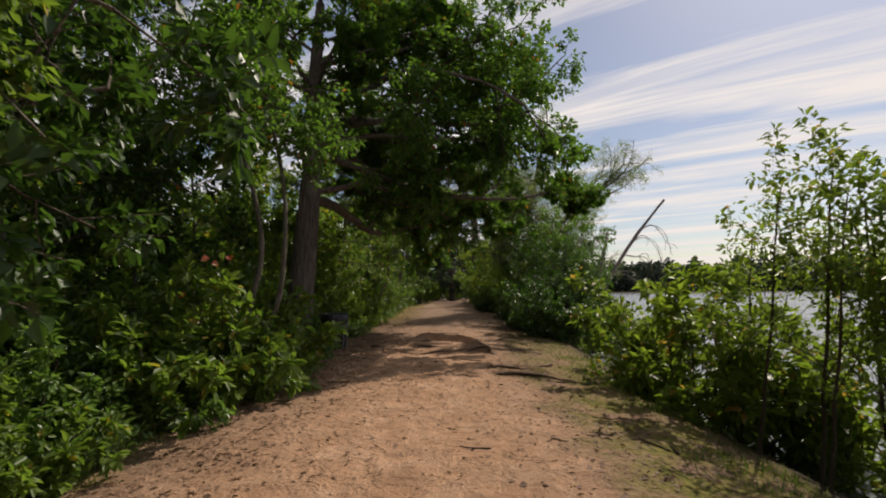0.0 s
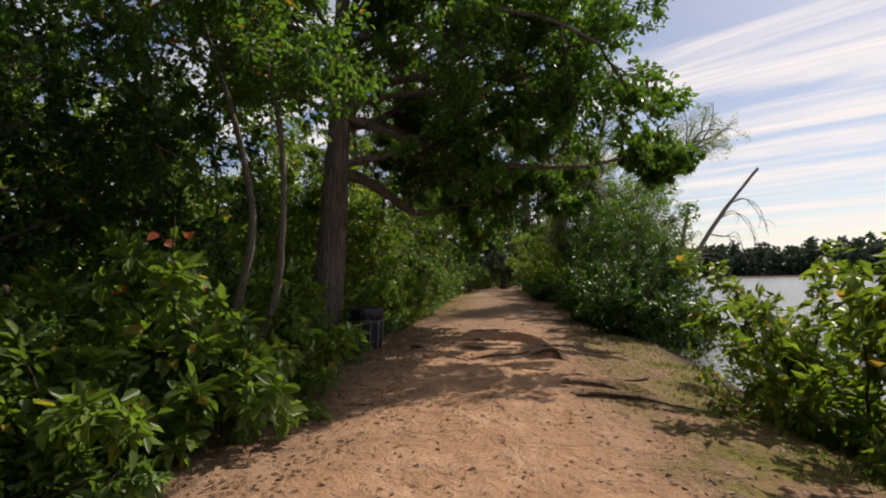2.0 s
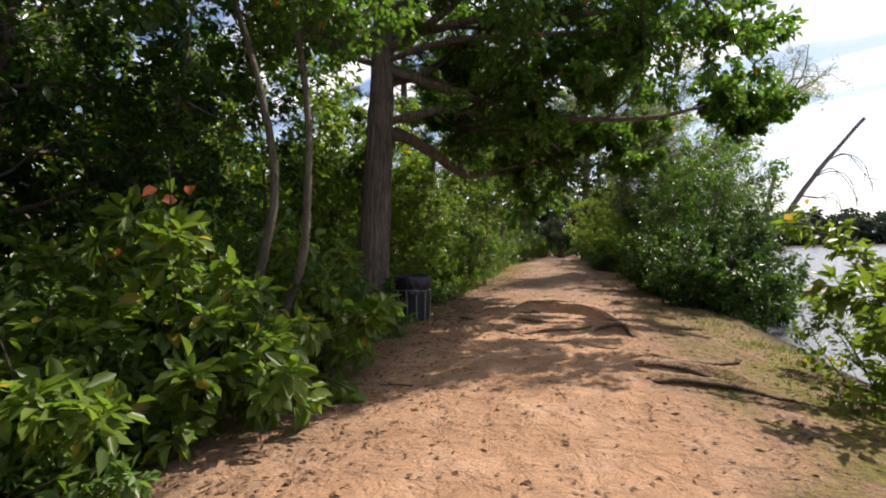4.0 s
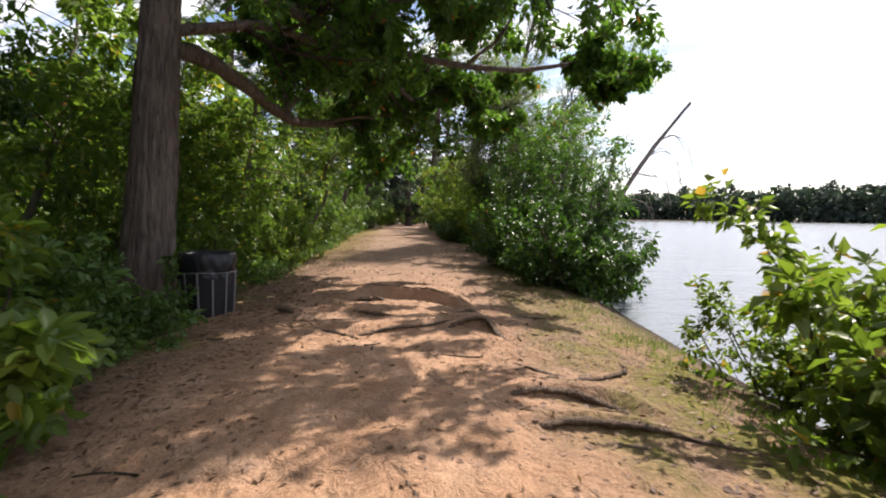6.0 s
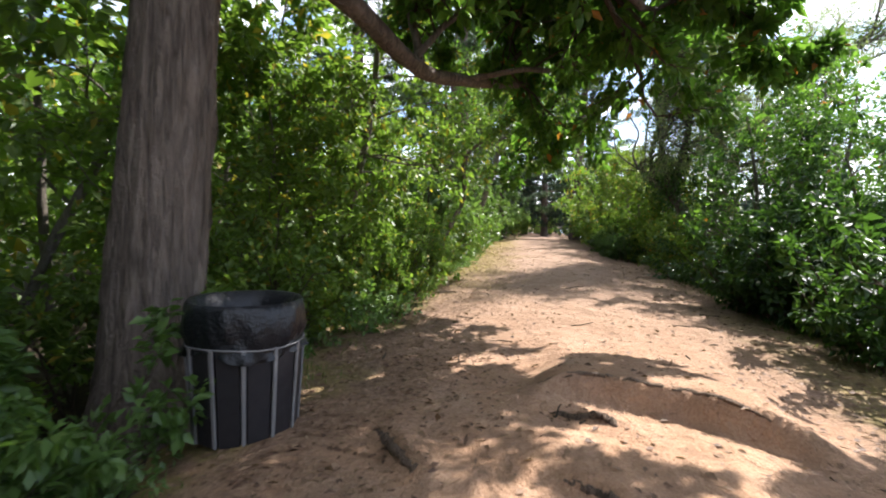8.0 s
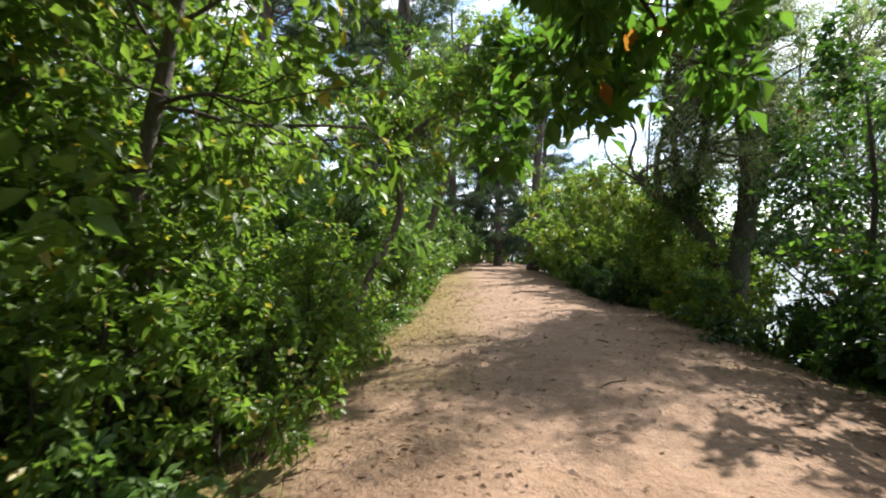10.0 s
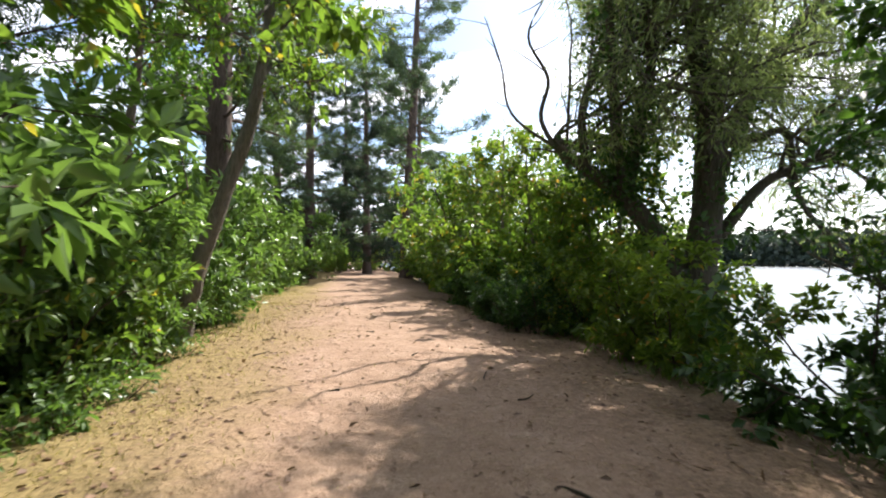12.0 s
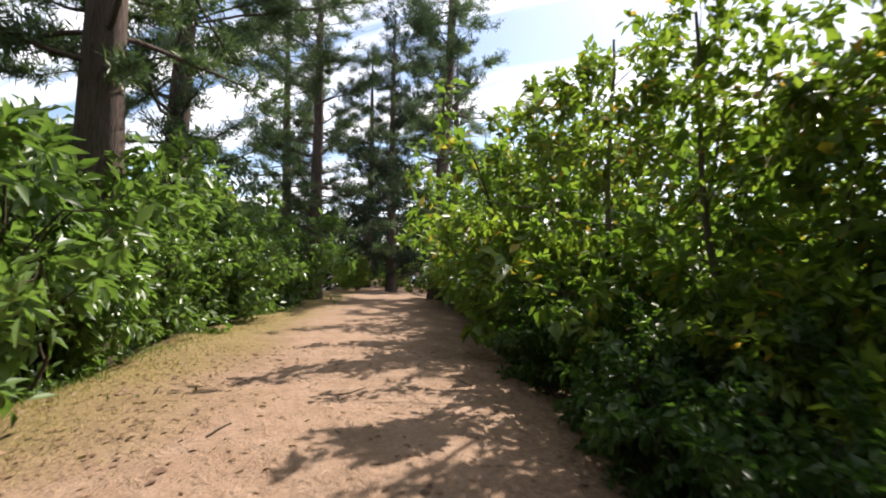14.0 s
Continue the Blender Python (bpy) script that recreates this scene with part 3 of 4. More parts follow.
end = [(x, 60 + rng0.uniform(-2, 4) + abs(x) * 0.1, 0.0, rng0.uniform(5, 11)) for x in np.arange(-12, 5, 2.4)]
woods("end_woods", "woods closing the far end of the path", end, LEAF_SPRUCE, 0.42, 1200, 2.6, 9, 23)
behind = [(x, -13 + rng0.uniform(-1, 1), -0.5, rng0.uniform(4, 8)) for x in np.arange(-8, 4, 2.0)]
woods("rear_woods", "woods behind the start of the path", behind, LEAF_DARK, 0.3, 900, 2.2, 8, 24)

# ---------------------------------------------------------------- the oak beside the bin
def oak():
    rng = np.random.default_rng(40)
    x0, y0 = -3.55, 12.25
    z0 = float(height(x0, y0))
    root = thing("oak_tree", "large oak with furrowed bark and a low crooked limb", "tree", at=(x0, y0, z0))
    P = smooth_line([(0, 0, -0.4), (-.02, 0, 0.25), (0.02, 0, 1.2), (0.12, 0.02, 2.4), (0.2, 0.05, 3.7), (0.25, 0.2, 5.2), (0.2, 0.5, 7.2), (0.3, 0.6, 9.5)], 5)
    hh = np.clip(P[:, 2], 0, 10)
    R = 0.345 + 0.14 * np.exp(-hh / 0.35) - 0.026 * hh
    # furrowed bark: deep upright ridges round the trunk
    sides = 64
    V, F = tubes_arrays([(smooth_line(P, 3), np.interp(np.linspace(0, len(P) - 1, (len(P) - 1) * 3 + 1), np.arange(len(P)), R))], sides)
    ring = np.arange(len(V)) % sides
    level = np.arange(len(V)) // sides
    wob = np.sin(ring * 1.75 + 2.0 * np.sin(level * 0.22 + ring * 0.3)) + 0.6 * np.sin(ring * 3.1 + level * 0.37)
    axis = smooth_line(P, 3)[level]
    V = V + unit(V - axis) * (0.016 * wob + 0.008 * np.sin(level * 0.9 + ring * 2.3) + rng.normal(0, 0.004, len(V)))[:, None]
    part_mesh("trunk", mesh_from("trunk", V, F), BARK_OAK, root, "dark furrowed bark", True)
    lines, twigs = [], []
    limb = smooth_line([(0.18, 0.1, 3.95), (0.45, 0.8, 4.05), (0.9, 1.8, 3.8), (1.32, 2.7, 3.5), (1.75, 3.4, 3.56), (2.3, 4.05, 3.67), (2.9, 4.8, 3.9)], 5)
    tubes("low_limb", [(limb, np.linspace(0.15, 0.04, len(limb)))], BARK_OAK, root, 12, jitter=0.006, seed=4)
    arm = smooth_line([(0.2, 0.1, 5.3), (1.2, 0.5, 4.95), (2.6, 1.0, 4.5), (4.0, 1.3, 4.25), (5.4, 1.5, 4.2), (6.4, 1.6, 4.35)], 5)
    tubes("long_limb", [(arm, np.linspace(0.1, 0.03, len(arm)))], BARK_OAK, root, 10, jitter=0.005, seed=5)
    # (start, direction, length, radius)
    for s, d, L, r in [((0.25, 0.2, 4.2), (1.0, 0.5, 0.2), 4.0, 0.09), ((0.25, 0.3, 5.0), (1.0, 0.5, 0.3), 4.6, 0.09), ((0.25, 0.3, 5.7), (1.0, 0.4, 0.45), 5.8, 0.09), ((0.2, 0.4, 6.5), (1.0, 0.4, 0.5), 6.4, 0.08),
                       ((0.25, 0.3, 5.2), (0.6, 1.0, 0.3), 4.5, 0.08), ((0.2, 0.4, 5.8), (-0.9, 0.4, 0.5), 3.6, 0.07), ((0.2, 0.4, 5.4), (-1.0, -0.2, 0.3), 3.6, 0.07), ((0.2, 0.4, 6.9), (-0.7, -0.6, 0.3), 3.6, 0.07),
                       ((0.2, 0.5, 7.0), (-0.5, -0.9, 0.7), 3.4, 0.06), ((0.25, 0.55, 7.8), (0.5, 0.7, 0.8), 3.2, 0.05), ((0.3, 0.6, 9.0), (0.2, -0.3, 1), 2.6, 0.05),
                       ((0.25, 0.5, 7.5), (0.9, 0.0, 0.5), 3.6, 0.06), ((0.25, 0.5, 6.8), (0.9, 0.3, 0.6), 4.2, 0.06), ((0.25, 0.5, 8.3), (0.8, 0.4, 0.6), 3.8, 0.05), ((0.25, 0.5, 8.0), (-0.6, 0.2, 0.7), 3.0, 0.05), ((0.25, 0.5, 8.6), (0.3, -0.5, 0.7), 2.6, 0.05), ((0.2, 0.5, 6.6), (0.2, -0.9, 0.7), 2.8, 0.05), ((0.2, 0.5, 7.2), (-0.6, 0.6, 0.5), 3.0, 0.05), ((0.25, 0.5, 7.6), (0.7, -0.4, 0.6), 3.2, 0.05), ((0.2, 0.4, 6.0), (-0.9, -0.3, 0.5), 3.0, 0.05),
                       (tuple(arm[6]), (0.5, 0.6, 0.25), 2.2, 0.04), (tuple(arm[10]), (0.6, -0.5, 0.2), 2.0, 0.035), (tuple(arm[13]), (0.6, 0.8, 0.2), 2.4, 0.035), (tuple(arm[17]), (0.6, -0.3, 0.4), 2.0, 0.03), (tuple(arm[22]), (0.8, 0.5, 0.2), 1.8, 0.03),
                       ((0.3, 0.6, 5.2), (0.8, 0.9, 0.12), 5.2, 0.07), ((0.3, 0.6, 6.2), (1.0, 0.65, 0.12), 5.8, 0.07), ((0.25, 0.2, 5.4), (1.0, -0.22, 0.12), 5.4, 0.07), ((0.25, 0.4, 6.0), (1.0, 0.15, 0.1), 5.8, 0.09), ((0.25, 0.4, 7.0), (1.0, 0.05, 0.25), 5.8, 0.08), ((0.3, 0.5, 7.8), (1.0, 0.25, 0.2), 5.4, 0.07),
                       (tuple(limb[15]), (0.05, 0.1, 1.0), 2.2, 0.06), (tuple(limb[14]), (0.3, 0.6, 0.8), 2.4, 0.05), (tuple(limb[20]), (0.9, 0.2, 0.3), 2.6, 0.045), (tuple(limb[24]), (0.2, 0.5, 0.8), 1.7, 0.04)]:
        li, tw = grow(rng, s, d, L, r, 3, 6, 0.85, 0.48, 0.3, 0.05, 0.25)
        P1, R1 = li[0]
        Q = smooth_line(P1, 4)
        tubes("limb", [(Q, np.linspace(R1[0], R1[-1], len(Q)))], BARK_OAK, root, 8)
        lines += li[1:]
        twigs += tw
    tagged(tubes("twig_spray", [(p, r) if r[0] > 0.01 else (p[::3], np.asarray(r)[::3]) for p, r in lines if r[0] > 0.004], TWIG, root, 3), kind="stuff")
    tagged(part_mesh("crown", leaves_mesh("crown", *leaves_on(rng, twigs, 19, 0.135, 0.55, 0.35)), LEAF_OAK, root), kind="stuff")


oak()

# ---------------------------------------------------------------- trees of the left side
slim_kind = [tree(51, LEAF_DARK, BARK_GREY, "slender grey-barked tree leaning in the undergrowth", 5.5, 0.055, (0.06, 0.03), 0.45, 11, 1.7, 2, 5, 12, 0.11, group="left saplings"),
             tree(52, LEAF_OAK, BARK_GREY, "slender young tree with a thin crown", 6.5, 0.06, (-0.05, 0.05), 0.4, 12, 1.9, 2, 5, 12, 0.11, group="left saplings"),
             tree(53, LEAF_DARK, BARK_GREY, "crooked young tree with deep shade put into its leaf colour", 7.5, 0.075, (0.1, -0.04), 0.38, 13, 2.2, 2, 5, 12, 0.12, group="left saplings", wander=0.2)]
spread_out(slim_kind, [(-4.6, 4.2, 1.0), (-4.3, 1.6, 0.95), (-5.2, 6.0, 1.1), (-6.3, 2.4, 1.2), (-6.4, 10.2, 1.1),
                       (-4.5, -1.0, 1.05), (-6.6, 7.6, 1.3), (-7.5, 4.6, 1.35), (-7.2, -0.5, 1.3), (-3.9, -3.5, 1.0), (-7.3, 14.8, 1.25),
                       (-7.6, 18.2, 0.9), (-8.2, 28.0, 0.95)])

# the darkness under this crown is shade put into its leaf colour
canopy = tree(55, LEAF_DARK, BARK_OAK, "tall broadleaf tree with canopy shade put into the leaf colour", 9.0, 0.13, (0.04, 0.02), 0.28, 18, 3.4, 2, 6, 40, 0.125, group="left canopy", lift=0.15)
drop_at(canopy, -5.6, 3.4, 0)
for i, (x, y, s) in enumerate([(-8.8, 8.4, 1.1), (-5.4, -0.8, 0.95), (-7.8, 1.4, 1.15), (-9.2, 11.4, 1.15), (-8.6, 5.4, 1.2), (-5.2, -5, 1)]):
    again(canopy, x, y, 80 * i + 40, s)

bright_kind = [tree(61, LEAF_BRIGHT, BARK_GREY, "thin-stemmed tree with yellow-green backlit leaves", 4.6, 0.04, (0.08, 0.0), 0.3, 11, 1.5, 2, 5, 12, 0.13, group="bright thicket"),
               tree(62, LEAF_BRIGHT, BARK_GREY, "thin tree leaning out over the path edge", 5.4, 0.05, (0.12, 0.06), 0.3, 12, 1.6, 2, 5, 12, 0.13, group="bright thicket", wander=0.2)]
spread_out(bright_kind, [(-3.75, 18.2, 0.9), (-4.2, 15.2, 0.9), (-4.8, 16.6, 1.0), (-5.4, 18.6, 1.1), (-5.2, 14.0, 1.0), (-3.9, 16.9, 1.0), (-6.0, 16.0, 1.35), (-6.6, 13.6, 1.7)])


def bent_tree(seed, label, at, pts, r0, r1, leaf, first, per=13, size=0.13, reach=1.3, kids=5, bark=None):
    """A tree whose trunk follows a bent line and bears limbs from some way up."""
    rng = np.random.default_rng(seed)
    root = thing("tree", label, "tree", at=(at[0], at[1], float(height(*at))))
    L = smooth_line(pts, 7)
    tubes("trunk", [(L, np.linspace(r0, r1, len(L)))], bark or BARK_GREY, root, 12, jitter=r0 * 0.05, seed=seed)
    side, twigs = [], []
    for u in np.linspace(first, 1.0, 10):
        i = int(u * (len(L) - 1))
        for _ in range(2):
            d = rng.normal(0, 1, 3) * [1, 1, 0.5] + [0.2, 0, 0.3]
            li, tw = grow(rng, L[i], d, reach * rng.uniform(0.7, 1.2), r1 * 0.5, 2, kids, 0.9, 0.5, 0.3, 0.0, 0.25)
            tubes("limb", li[:1], bark or BARK_GREY, root, 5)
            side += [(q[::3], np.asarray(r)[::3]) for q, r in li[1:]]
            twigs += tw
    tagged(tubes("twig_spray", side, TWIG, root, 3), kind="stuff")
    tagged(part_mesh("crown", leaves_mesh("crown", *leaves_on(rng, twigs, per, size, 0.55, 0.4)), leaf, root), kind="stuff")
    return root


bent_tree(73, "dark thin tree arching over the path", (-3.1, 19.4), [(0, 0, -0.2), (0.2, 0.2, 0.5), (0.45, 0.45, 1.25), (0.72, 0.6, 1.9), (0.75, 0.6, 2.8), (1.4, 0.7, 3.4), (2.1, 0.8, 4.0), (2.9, 0.9, 4.5)], 0.07, 0.02, LEAF_BRIGHT, 0.45, 14, 0.10, 1.05, bark=BARK_OAK)
bent_tree(77, "pale grey sapling leaning out of the shrubs", (-3.0, 7.55), [(0, 0, -0.3), (0.35, 0, 0.6), (0.66, -0.05, 1.3), (0.74, -0.05, 2.0), (0.72, 0, 2.9), (0.45, 0.2, 4.0), (0.1, 0.3, 5.2)], 0.05, 0.022, LEAF_OAK, 0.78, 7, 0.1, 1.0)
bent_tree(78, "pale grey forked sapling in the undergrowth", (-3.2, 7.4), [(0, 0, -0.3), (0.3, 0, 0.7), (0.55, 0, 1.5), (0.62, 0.05, 2.2), (0.4, 0.1, 3.2), (0.0, 0.2, 4.3), (-0.4, 0.2, 5.4)], 0.055, 0.022, LEAF_OAK, 0.78, 7, 0.1, 1.0)
bent_tree(79, "leafy bough hanging out over the path edge", (-3.5, 2.5), [(0, 0, -0.3), (0.1, 0, 1.1), (0.35, 0, 2.2), (0.75, 0, 2.95), (1.25, 0, 3.3)], 0.03, 0.01, LEAF_BRIGHT, 0.72, 6, 0.11, 0.5, 4)
bent_tree(74, "tree with a curved bare trunk above the shrubs", (-2.95, 24.9), [(0, 0, -0.3), (0.2, 0, 0.8), (0.5, 0, 1.8), (0.82, 0, 2.8), (0.98, 0, 3.6), (1.12, 0, 4.8), (1.3, 0.1, 6.0)], 0.125, 0.05, LEAF_BRIGHT, 0.66, 10, 0.11, 1.5, bark=BARK_GREY)
bent_tree(75, "straight thin tree with bark in shade", (-4.1, 26.0), [(0, 0, -0.3), (0.05, 0, 1.5), (0.0, 0.1, 3.2), (0.15, 0.1, 5.0), (0.1, 0.1, 6.4)], 0.085, 0.04, LEAF_OAK, 0.6, 9, 0.11, 1.3, bark=BARK_OAK)
bent_tree(76, "grey trunk leaning beside the bushes", (-4.0, 16.9), [(0, 0, -0.3), (0.08, 0, 0.9), (0.12, 0, 1.6), (0.3, 0, 2.4), (0.5, 0, 3.4), (0.6, 0, 4.6)], 0.085, 0.04, LEAF_BRIGHT, 0.5, 7, 0.12, 1.4)

# pines
big = pine(81, "tall dark pine beside the path", 21.0, 0.34, 0.12, 4.3, 34, None, 75, 1.2)
drop_at(big, 2.05, 44.5)
left_pine = pine(82, "pine with a thick trunk and long crooked limbs", 15.5, 0.36, 0.30, 4.8, 20, None, 95, 1.15)
drop_at(left_pine, -4.1, 31.0)
again(left_pine, -5.6, 37.0, 130, 1.05)
again(big, -2.9, 43.5, 70, 0.82)
again(left_pine, -7.5, 27.0, 220, 0.95)
again(big, -5.5, 50.5, 200, 0.9)
dark = pine(83, "dark dense conifer at the end of the path", 16.0, 0.28, 0.05, 3.2, 30, LEAF_SPRUCE, 80, 1.1)
drop_at(dark, 0.1, 50.5)
again(dark, -1.6, 56.0, 90, 1.0)
again(dark, 3.8, 55.0, 150, 1.1)

# ---------------------------------------------------------------- shrubs
S_DARK = [shrub(101, LEAF_SHRUB, "dense dark green shrub at the path edge", 1.5, 1.3, 9, 19, 0.1), shrub(102, LEAF_SHRUB, "leafy green shrub leaning over the path edge", 1.45, 1.4, 9, 19, 0.11),
          shrub(103, LEAF_SHRUB, "tangled shade shrub with small glossy leaves", 1.7, 1.2, 9, 19, 0.09)]
spread_out(S_DARK, row(-3, 11.2, 0.85, -3.45, 0.22, 0.72, 1.02, 1) + row(-3, 11.6, 1.0, -4.45, 0.3, 1.05, 1.45, 2) + row(-2, 12, 1.7, -5.9, 0.5, 1.3, 1.7, 3))
S_FORE = shrub(105, LEAF_BRIGHT, "sunlit shrub with broad bright green leaves", 0.95, 1.0, 8, 17, 0.082, 0.56, fine=True)
drop_at(S_FORE, -3.05, 3.9, 20)
again(S_FORE, -3.3, 2.7, 140, 0.9)
again(S_FORE, -3.15, 5.4, 250, 0.85)
for i, (x, y, s) in enumerate([(-2.95, 6.0, 1.5), (-2.9, 6.9, 1.75), (-3.0, 7.9, 1.6), (-3.1, 8.9, 1.2), (-3.3, 1.6, 1.1)]):
    again(S_FORE, x, y, 77 * i + 15, s)
S_LOW = [shrub(111, LEAF_PALE, "low weedy plants growing in the shade", 0.55, 0.7, 8, 10, 0.075, levels=1, kids=6, group="low weeds"), shrub(112, LEAF_SHRUB, "low broad-leaved weeds at the verge", 0.5, 0.6, 8, 10, 0.09, levels=1, kids=6, group="low weeds")]
spread_out(S_LOW, row(0, 11.2, 0.62, -3.02, 0.18, 0.55, 1.0, 4) + row(13.6, 14.6, 0.6, -3.1, 0.1, 0.6, 0.9, 4) + row(14.5, 24, 0.7, -2.9, 0.2, 0.6, 1.1, 5) + [(-3.1, 10.4, 1.2), (-3.15, 11.2, 1.0), (-3.4, 11.2, 1.2), (-2.95, 9.8, 1.1)])
S_BRIGHT = [shrub(121, LEAF_BRIGHT, "yellow-green leafy shrub lit from behind", 2.1, 1.3, 9, 15, 0.115, group="bright thicket"), shrub(122, LEAF_BRIGHT, "tall bright green bush beside the path", 2.4, 1.2, 9, 15, 0.12, group="bright thicket")]
spread_out(S_BRIGHT, row(13.6, 24.5, 0.95, -3.7, 0.25, 0.6, 0.9, 6) + row(13.5, 25, 1.3, -4.9, 0.3, 0.85, 1.15, 7) + row(26.4, 45, 1.15, 3.15, 0.25, 1.0, 1.35, 8) + row(26.0, 45, 1.4, 4.0, 0.4, 1.25, 1.6, 9) + row(31, 44, 1.7, 3.5, 0.3, 1.7, 2.1, 29)+ [(-2.85, 16.6, 0.55), (-2.8, 17.5, 0.55), (-2.8, 18.3, 0.5)] + row(53, 58, 1.5, 0.4, 1.0, 0.5, 0.8, 10)
           + row(50, 58, 1.8, -2.2, 1.2, 0.6, 0.9, 19))
S_PALE = [shrub(131, LEAF_PALE, "broad pale-leaved shrub beside the path", 2.3, 1.4, 10, 15, 0.14, 0.42, group="pale shrubs"), shrub(132, LEAF_PALE, "rounded shrub with drooping pale leaves", 2.1, 1.5, 10, 15, 0.135, 0.42, group="pale shrubs")]
spread_out(S_PALE, row(23.4, 45, 1.15, -4.45, 0.25, 1.15, 1.5, 12) + row(23, 46, 1.5, -5.6, 0.4, 1.7, 2.2, 13) + [(-3.15, 24.0, 0.7), (-3.25, 24.7, 0.85), (-3.35, 25.7, 0.9)])
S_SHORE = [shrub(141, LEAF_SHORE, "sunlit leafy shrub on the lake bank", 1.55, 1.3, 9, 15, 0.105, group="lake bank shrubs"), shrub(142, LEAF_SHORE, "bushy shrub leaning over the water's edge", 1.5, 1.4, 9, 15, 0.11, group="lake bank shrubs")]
# like the S_SHORE bushes, but shade from the trees above is in the leaf colour
S_BANK_SHADED = [shrub(143, LEAF_DARK, "dense bank shrub with shade put into its leaf colour", 1.55, 1.3, 9, 16, 0.1, group="lake bank shrubs"), shrub(144, LEAF_DARK, "leafy bush crowding the path edge with shade in its colour", 1.5, 1.4, 9, 16, 0.105, group="lake bank shrubs")]
spread_out(S_SHORE, [(3.4, 8.3, 1.25), (3.8, 7.0, 1.35), (3.6, 9.4, 0.75), (4.2, 8.6, 1.05), (4.6, 6.2, 1.3), (4.8, 7.5, 1.3), (5.0, 5.0, 0.95)]
           + row(22.7, 26.6, 0.8, 3.05, 0.12, 0.7, 0.95, 17) + [(3.75, 21.3, 0.6), (3.9, 24.9, 1.1), (4.7, 25.6, 1.1)])
spread_out(S_BANK_SHADED, row(14.4, 19.2, 0.8, 3.25, 0.15, 0.95, 1.3, 14) + row(15.8, 20, 0.95, 4.2, 0.25, 1.2, 1.6, 15) + row(17.6, 20, 1.2, 4.75, 0.15, 0.9, 1.15, 16) + [(3.4, 20.9, 1.1), (3.35, 20.1, 1.0), (3.9, 20.6, 1.25)]
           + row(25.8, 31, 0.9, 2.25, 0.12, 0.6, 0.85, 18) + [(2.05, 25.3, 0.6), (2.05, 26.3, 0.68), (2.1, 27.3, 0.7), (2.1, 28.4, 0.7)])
tall_shrub = tree(151, LEAF_SHORE, TWIG, "tall open shrub with thin arching stems on the bank", 3.2, 0.024, (0.05, 0), 0.36, 10, 0.8, 2, 4, 5, 0.08, category="shrub", group="lake bank shrubs", name="shrub", lift=0.8)
drop_at(tall_shrub, 3.75, 5.2, 0)
for i, (x, y, s) in enumerate([(3.4, 5.6, 0.95), (3.55, 6.2, 0.85), (4.0, 4.6, 0.95), (4.5, 4.0, 0.9), (4.3, 5.0, 1.0), (4.9, 3.4, 0.85), (4.2, 4.5, 0.7), (3.8, 4.3, 0.8), (4.6, 4.4, 1.0), (4.1, 3.7, 0.85), (3.6, 4.9, 0.9), (3.4, 21.4, 0.7)]):
    again(tall_shrub, x, y, 70 * i + 30, s)

red = thing("sapling", "thin maple sapling with a few orange-red leaves", "tree", at=(-2.85, 6.6, float(height(-2.85, 6.6))))
rng_r = np.random.default_rng(77)
line = smooth_line([(0, 0, -0.1), (0.1, -0.1, 0.7), (0.2, -0.35, 1.4), (0.4, -0.6, 1.95)], 5)
tubes("stem", [(line, np.linspace(0.011, 0.004, len(line)))], TWIG, red, 4)
for q in range(11):
    p = line[rng_r.integers(9, len(line))] + rng_r.normal(0, 0.13, 3)
    part_mesh("leaf", leaves_mesh("leaf", p[None], rng_r.normal(0, 1, (1, 3)) + [0, 0, -0.6], rng_r.normal(0, 0.4, (1, 3)) + [0, -1, 0.4], 0.11, 0.09, True), LEAF_RED if q < 7 else LEAF_BRIGHT, red, "orange-red leaf" if q < 7 else "")

# ---------------------------------------------------------------- trees of the lake side
# the first kind has the shade of the bank put into its leaf colour
bank_kind = [tree(161, LEAF_DARK, BARK_GREY, "bushy bank tree with dense green leaves", 4.8, 0.07, (0.05, 0.02), 0.2, 14, 1.9, 2, 5, 14, 0.11, group="bank trees"),
             tree(162, LEAF_OAK, BARK_GREY, "multi-branched tree over the bank", 5.2, 0.08, (-0.06, -0.04), 0.2, 14, 2.0, 2, 5, 14, 0.11, group="bank trees")]
spread_out(bank_kind, [(4.4, 17.6, 0.75), (4.5, 19.6, 1.1), (3.9, 16.4, 0.65), (4.0, 18.6, 0.9), (4.0, 20.5, 0.95)])
bare_right = tree(171, LEAF_SHORE, BARK_GREY, "young oak reaching over the path", 3.9, 0.05, (-0.12, 0.05), 0.35, 9, 1.3, 2, 5, 12, 0.11, group="bank trees")
drop_at(bare_right, 3.1, 27.3)
again(bare_right, 3.5, 25.6, 120, 0.95)
again(bare_right, 3.25, 26.3, 215, 1.0)
for x, y, turn, s in [(3.1, 29.3, 40, 1.15), (3.2, 31.6, 300, 1.2), (3.4, 34.0, 170, 1.25)]:
    again(bare_right, x, y, turn, s)


